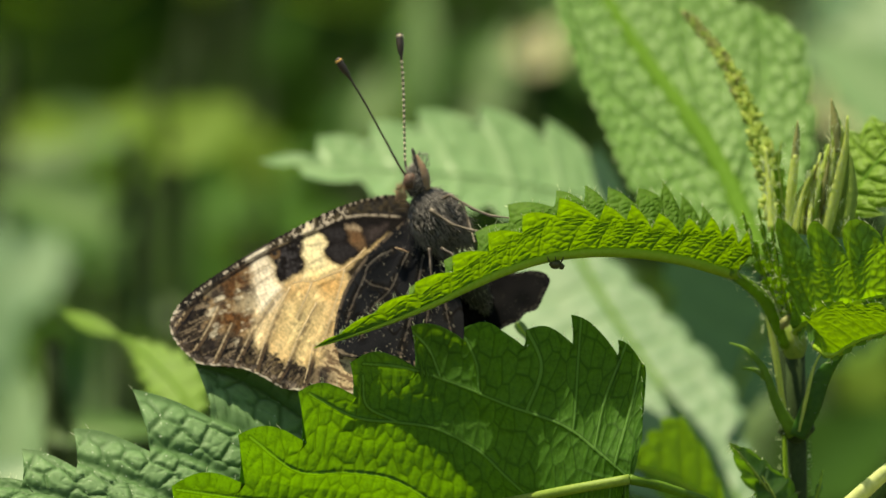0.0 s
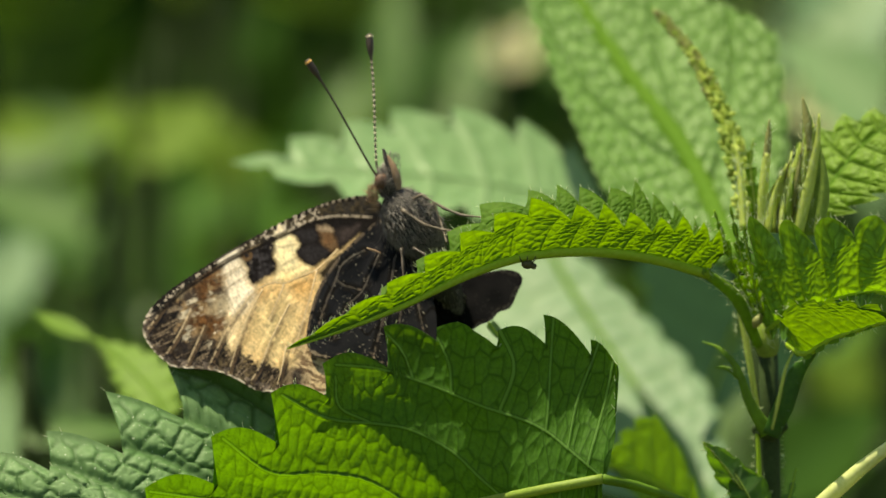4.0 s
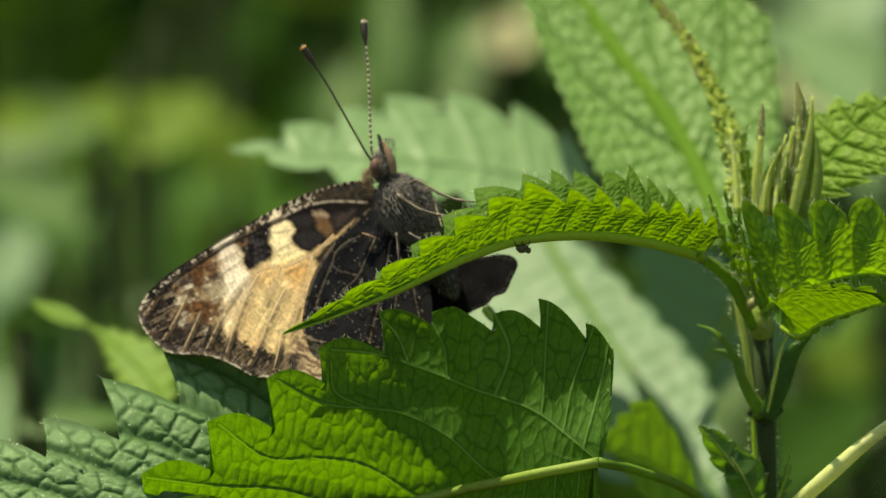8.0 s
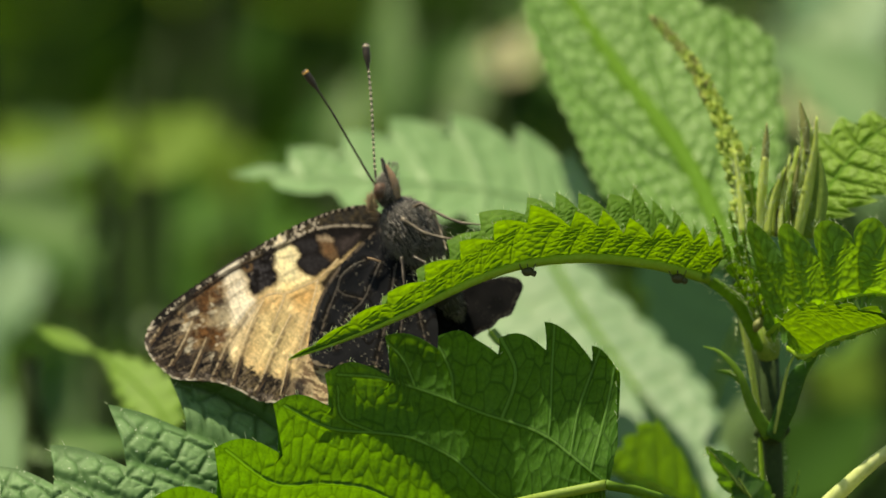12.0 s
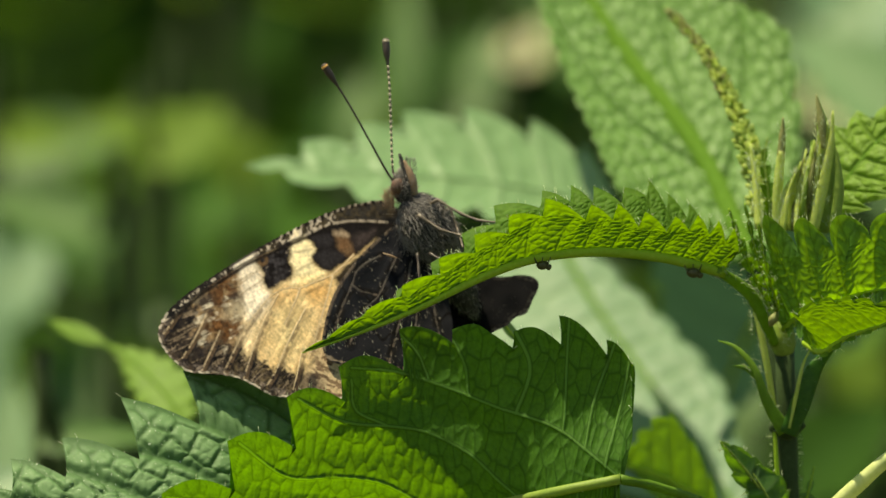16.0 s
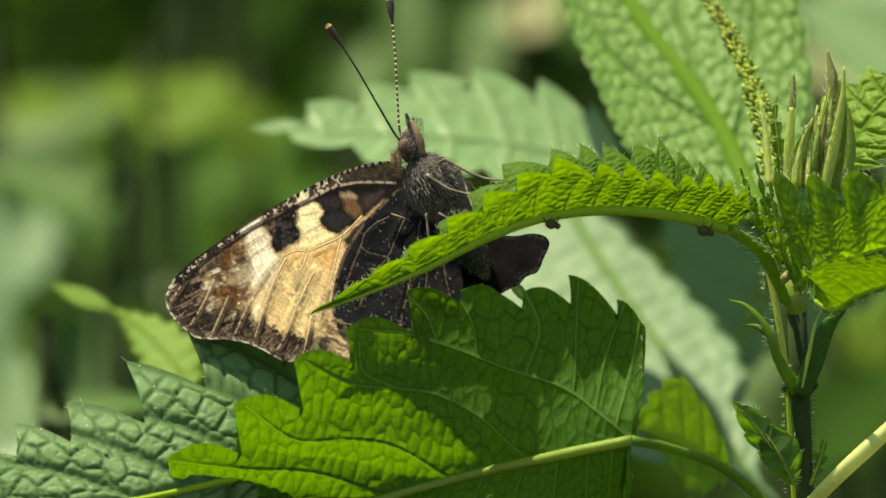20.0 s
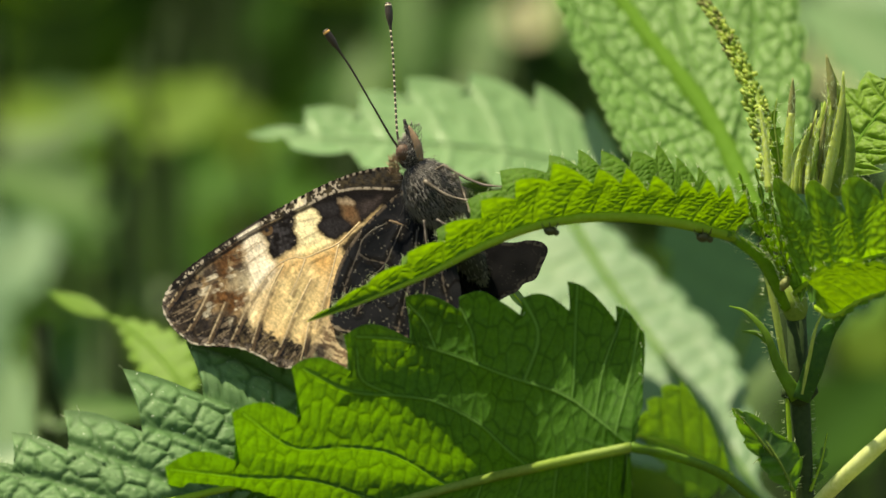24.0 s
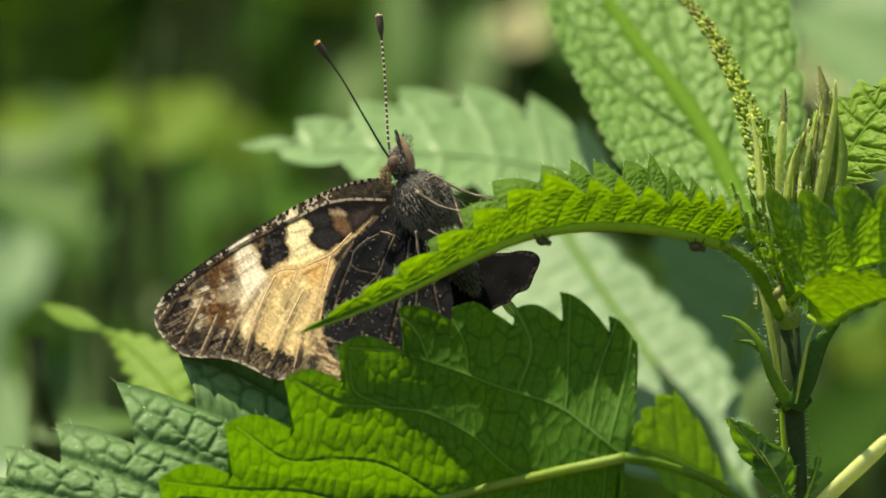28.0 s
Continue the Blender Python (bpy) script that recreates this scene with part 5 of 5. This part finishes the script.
def wing_sheet(name, outline, lead_n, rim_n, base, colours, veins, vein_mat, parent, label, step=1.3, thick=1.6, wave=0.0):
    """A wing: thin two-faced sheet over the outline, its ribs raised as parts of it."""
    o = curve_points(np.vstack([outline, outline[:1]]), 321)[:-1]
    o = o + np.stack([np.sin(np.arange(320) * 2.1), np.cos(np.arange(320) * 1.7)], 1) * 0.5
    x0, y0 = o.min(0) - 2
    x1, y1 = o.max(0) + 2
    nx, ny = int((x1 - x0) / step), int((y1 - y0) / step)
    gx, gy = np.meshgrid(x0 + np.arange(nx + 1) * step, y0 + np.arange(ny + 1) * step)
    cx, cy = gx[:-1, :-1] + step / 2, gy[:-1, :-1] + step / 2
    keep = inside(o, cx.ravel(), cy.ravel()).reshape(cx.shape)
    idx = np.arange((nx + 1) * (ny + 1)).reshape(ny + 1, nx + 1)
    q = np.stack([idx[:-1, :-1], idx[1:, :-1], idx[1:, 1:], idx[:-1, 1:]], -1)[keep]
    used, q = np.unique(q, return_inverse=True)
    q = q.reshape(-1, 4)
    x, y = gx.ravel()[used], gy.ravel()[used]
    # the sheet's border lies on the outline
    border = np.flatnonzero(np.bincount(q.ravel(), minlength=len(x)) < 4)
    along = curve_points(np.vstack([o, o[:1]]), 1600)
    near = np.argmin((x[border][:, None] - along[None, :, 0]) ** 2 + (y[border][:, None] - along[None, :, 1]) ** 2, axis=1)
    x[border], y[border] = along[near, 0], along[near, 1]
    lead = curve_points(np.array(outline[:lead_n], float), 120)
    rim = np.min(np.hypot(x[:, None] - lead[None, :, 0], y[:, None] - lead[None, :, 1]), axis=1)
    rest = curve_points(np.array(outline[lead_n - 1:rim_n], float), 160)
    marg = np.min(np.hypot(x[:, None] - rest[None, :, 0], y[:, None] - rest[None, :, 1]), axis=1)
    col = colours(x, y, rim, marg)
    vd = vein_near(veins, x, y) if veins else np.full(x.shape, 20.0)
    w = wing_depth(x, y, base) * 20 + wave * np.sin(vd.clip(0, 14) / 14 * np.pi)
    front = np.stack([x, y, w], 1)
    back = front + (0, 0, thick)
    n = len(x)
    v = spots(np.vstack([front, back]))
    faces = np.vstack([q, (q + n)[:, ::-1]]).tolist()
    ob = part(name, v, faces, M_WING, parent, label, colours=np.vstack([col, col]))
    for vn in veins[:6]:
        p = curve_points(np.array(vn, float), 26)[:22]
        pw = wing_depth(p[:, 0], p[:, 1], base) * 20 - 0.4
        tv, tf = tube_mesh(spots(np.stack([p[:, 0], p[:, 1], pw], 1)), np.array((1.3, 1.0, 0.35)) * UNIT, 6)
        part("wing_vein", tv, tf, vein_mat, ob)
    return ob


def ball(name, c, r, material, parent, label="", rough=0.0, seed=0, n=20, turn=0.0):
    """A rounded body about a plan place; r: half sizes in plan squares; turn: degrees in the sheet."""
    rng = np.random.default_rng(seed)
    ph = np.linspace(0, np.pi, n)
    th = np.linspace(0, 2 * np.pi, 2 * n, endpoint=False)
    P = []
    for a in ph:
        for b in th:
            k = 1 + rng.uniform(-rough, rough)
            P.append((math.sin(a) * math.cos(b) * r[0] * k, -math.cos(a) * r[1] * k, math.sin(a) * math.sin(b) * r[2] * k))
    P = np.array(P)
    ca, sa = math.cos(radians(turn)), math.sin(radians(turn))
    Q = np.stack([P[:, 0] * ca - P[:, 1] * sa, P[:, 0] * sa + P[:, 1] * ca, P[:, 2]], 1) + np.array(c) * (1, 1, 20)
    m = 2 * n
    F = [(i * m + j, (i + 1) * m + j, (i + 1) * m + (j + 1) % m, i * m + (j + 1) % m) for i in range(n - 1) for j in range(m)]
    return part(name, spots(Q), F, material, parent, label), Q


def fur(name, Q, centre, way, length, material, parent, rng, count, lift=0.6, radius=0.75):
    """Hairs standing on a rounded body, combed along way (in plan directions)."""
    c = np.array(centre) * (1, 1, 20)
    pick = rng.integers(0, len(Q), count)
    roots = spots(Q[pick])
    d = (Q[pick] - c)
    d /= np.linalg.norm(d, axis=1)[:, None] + 1e-9
    d = d * lift + np.array(way) + rng.normal(size=d.shape) * 0.25
    ways = np.stack([d[:, 0], d[:, 2], -d[:, 1]], 1)
    bristles(name, roots, ways, length * UNIT, radius * UNIT, material, parent, rng)


def build_butterfly():
    rng = np.random.default_rng(77)
    e = thing("butterfly", spot(850, 420, -4), "small tortoiseshell butterfly with closed wings resting on a nettle leaf", "butterfly")
    fore = np.array(((738, 372), (705, 347), (655, 351), (600, 368), (540, 396), (470, 433), (400, 476), (350, 510), (318, 540),
                     (305, 566), (305, 586), (318, 610), (340, 632), (360, 644), (410, 648), (442, 655), (470, 668), (502, 686), (540, 690), (590, 694), (638, 692), (628, 660), (640, 600), (690, 480)), float)
    wing_sheet("forewing", fore, 9, 21, -1.6, fore_colours, FORE_VEINS, M_VEIN, e, "cream and tan forewing underside with black patches and a dark margin", wave=-1.2)
    hind = np.array(((742, 378), (708, 398), (662, 440), (628, 482), (606, 525), (594, 570), (592, 604), (604, 626), (628, 632), (652, 624), (676, 634), (700, 628), (722, 640),
                     (750, 652), (780, 640), (815, 612), (820, 560), (806, 490), (792, 440), (775, 390)), float)
    wing_sheet("hindwing", hind, 7, 16, -2.3, hind_colours, HIND_VEINS, M_VEINDARK, e, "nearly black hindwing underside with fine pale specks", wave=-1.0)
    far = np.array(((790, 440), (850, 470), (905, 482), (940, 479), (962, 483), (972, 494), (969, 508), (961, 524), (950, 546), (930, 554), (916, 568), (893, 578), (872, 592), (845, 598), (820, 602), (800, 560)), float)
    wing_sheet("hindwing", far, 4, 15, 1.2, shaded_far_colours, (), M_VEINDARK, e, "far hindwing, darkened in its colour for shade")
    far2 = fore * (0.97, 0.97) + (24, 22)
    wing_sheet("forewing", far2, 9, 21, 0.4, hind_colours, (), M_VEINDARK, e, "far forewing hidden behind the near one", step=5)
    # body
    thorax, Q = ball("thorax", (776, 392, -0.6), (46, 62, 42), M_BODY, e, "dark furry thorax", 0.03, 1, 22, -32)
    fur("fur", Q, (776, 392, -0.6), (0.45, 0.7, -0.12), 26, M_FUR, thorax, rng, 4200, 0.15, 0.55)
    abdomen, Q2 = ball("abdomen", (822, 478, 0.2), (30, 78, 30), M_BODY, e, "", 0.03, 2, 18, -28)
    fur("fur", Q2, (822, 478, 0.2), (0.3, 0.8, 0), 12, M_FUR, abdomen, rng, 900, 0.3, 0.5)
    head, Q3 = ball("head", (737, 326, -0.6), (21, 26, 24), M_BODY, e, "", 0.03, 3, 16, -10)
    fur("fur", Q3, (736, 326, -0.6), (0.1, -0.5, 0), 13, M_FUR, head, rng, 800, 0.5, 0.45)
    ball("eye", (727, 322, -1.4), (13, 15, 10), M_EYE, head, "brown banded eye", 0, 4, 16)
    rod("palp", ((744, 332, -1), (744, 306, -1.2), (736, 284, -1.2), (730, 264, -1.2)), (7, 8, 5, 2.5), M_BODY, head, 20, 8)
    rod("palp", ((756, 336, -1.2), (752, 312, -1.4), (745, 292, -1.4), (738, 276, -1.3)), (6, 8, 6, 2), M_FURTAN, head, 20, 8, "pale tan palp")
    rr = [np.array(spot(rng.uniform(728, 760), rng.uniform(275, 335), -1.3)) for _ in range(160)]
    bristles("palp_fur", rr, [(rng.normal() * 0.4 + 0.25, -0.2, 1) for _ in rr], 10 * UNIT, 0.6 * UNIT, M_FUR, head, rng)
    collar = [np.array(spot(rng.uniform(704, 722), rng.uniform(330, 360), rng.uniform(-1.6, -0.4))) for _ in range(200)]
    bristles("collar_fur", collar, [(-0.5 + rng.normal() * 0.4, -0.4, 0.6 + rng.normal() * 0.4) for _ in collar], 14 * UNIT, 0.7 * UNIT, M_FURTAN, head, rng)
    rod("wing_root", ((699, 438, -4.6), (710, 442, -4.7), (724, 447, -4.7)), (1.0, 2.2, 1.0), M_FURTAN, e, 10, 6, "pale vein root on the hindwing")
    # antennae: thin ringed shafts with clubs
    for ctrl, ringed in ((((724, 318, -0.8), (708, 296, -1), (680, 245, -1.5), (640, 172, -2), (598, 106, -2.4)), False), (((724, 312, -0.4), (718, 290, 0), (716, 230, 0.6), (714, 150, 1.2), (708, 62, 1.8)), True)):
        c = np.array(ctrl) * (1, 1, 20)
        line = curve_points(c, 80)
        v, f = tube_mesh(spots(line[:68]), np.array((2.2, 1.8, 1.7)) * UNIT, 7)
        shaft = part("antenna", v, f, M_SHAFT, e)
        v, f = tube_mesh(spots(line[64:]), np.array((1.9, 3.0, 5.4, 6.6, 6.4, 5.0)) * UNIT, 10)
        club = part("club", v, f, M_SHAFT, shaft)
        v, f = tube_mesh(spots(line[77:]), np.array((6.6, 7.0, 5.2, 2.2)) * UNIT, 10)
        part("club_tip", v, f, M_RING if ringed else M_TIP, shaft, "pale club tip" if ringed else "orange club tip")
        if ringed:
            for k in range(6, 66, 3):
                v, f = tube_mesh(spots(line[k:k + 2]), np.array((2.1, 2.1)) * UNIT, 7)
                part("ring", v, f, M_RING, shaft)
    # legs
    for ctrl, rad in ((((776, 356, -1.5), (796, 346, -2.6), (836, 370, -3.2), (866, 382, -3.8), (914, 388, -5.6)), (4, 2.4, 2.4, 2.0, 1.4)),
                      (((762, 372, -2.6), (800, 398, -3.4), (835, 408, -3.8), (868, 412, -6.4)), (4, 2.6, 2.0, 1.3)),
                      (((800, 372, -1.0), (818, 360, -1.5), (830, 395, -2.0), (840, 430, -5.8)), (3, 2.2, 2, 1.4)),
                      (((760, 440, -4.4), (762, 470, -5.2), (764, 500, -6.0)), (3, 2.4, 1.8)),
                      (((782, 440, -4.0), (800, 450, -5.0), (812, 478, -5.6)), (3, 2.4, 1.8))):
        c = np.array(ctrl, float) * (1, 1, 20)
        line = np.vstack([c[i] + (c[i + 1] - c[i]) * t for i in range(len(c) - 1) for t in (np.linspace(0, 1, 7)[:-1, None])] + [c[-1:]])
        swell = np.interp(np.linspace(0, len(rad) - 1, len(line)), range(len(rad)), rad) * (1 + 0.25 * np.cos(np.linspace(0, 2 * np.pi * (len(c) - 1), len(line))))
        v, f = tube_mesh(spots(line), swell * UNIT, 7)
        part("leg", v, f, M_LEG if ctrl[0][1] < 400 else M_SHAFT, e)
    return e


butterfly = build_butterfly()


def build_bug(name, label, a, b, w, size, seed):
    """A tiny beetle-like insect under the leaf: body, head, six legs."""
    rng = np.random.default_rng(seed)
    e = thing(name, spot(a, b, w), label, "insect")
    ball("abdomen", (a, b, w), (size, size * 0.75, size * 0.8), M_BUG, e, "", 0.06, seed, 10)
    ball("head", (a + size * 0.95, b + size * 0.35, w), (size * 0.5, size * 0.5, size * 0.5), M_BUG, e, "", 0.06, seed + 1, 8)
    for k in range(6):
        s = -1 if k < 3 else 1
        x = a + (k % 3 - 1) * size * 0.7
        rod("leg", ((x, b, w + s * 0.2), (x + size * 0.4 * (k % 3 - 1), b - size * 0.7, w + s * 0.5), (x + size * 0.6 * (k % 3 - 1), b - size * 1.25, w + s * 0.5)), (1.6, 1.3, 0.9), M_BUG, e, 8, 5)
    return e


bug_still = build_bug("small_insect", "tiny green-brown insect hanging under the leaf edge", 982, 468, -9.0, 11, 3)
bug_walker = build_bug("small_insect", "tiny brown insect crawling under the arched leaf", 1246, 486, -6.0, 12, 5)


def motions():
    # the butterfly sways a little with its leaf, with a jolt at 19.75 s
    pivot = spot(870, 420, -4)
    rest = Matrix.Translation(butterfly.location)
    sway = ((0, 0, 0, 0), (3.5, -0.25, 0, -0.8), (5.5, -0.55, -1, -3), (7.0, -0.55, -1, -3.5), (8.0, -0.25, 1, -1), (11.5, -0.55, 0, -3), (13.5, 0.1, 1, 3), (15.0, 0.4, 2.8, 5), (19.7, 0.4, 3, 5.6),
            (19.8, -0.4, 5, 4.5), (21.5, -0.3, 4, 5), (23.5, -0.1, 5, 4.8), (26.5, -0.4, 3.5, 3), (28, -0.1, 4.5, 4.1))
    walk(butterfly, [(t, Matrix.Translation(pivot + Vector((a * UNIT, 0, -b * UNIT))) @ Matrix.Rotation(radians(turn), 4, "Y") @ Matrix.Translation(-pivot) @ rest) for t, turn, a, b in sway])
    here = bug_walker.location.copy()
    off = ((0, 40, -40, 5), (8.9, 40, -40, 5), (9.2, 18, -16, 3), (9.5, 0, 0, 0), (28, 0, 0, 0))
    walk(bug_walker, [(t, Matrix.Translation(here + Vector((a * UNIT, w / 1000, -b * UNIT)))) for t, a, b, w in off])


motions()
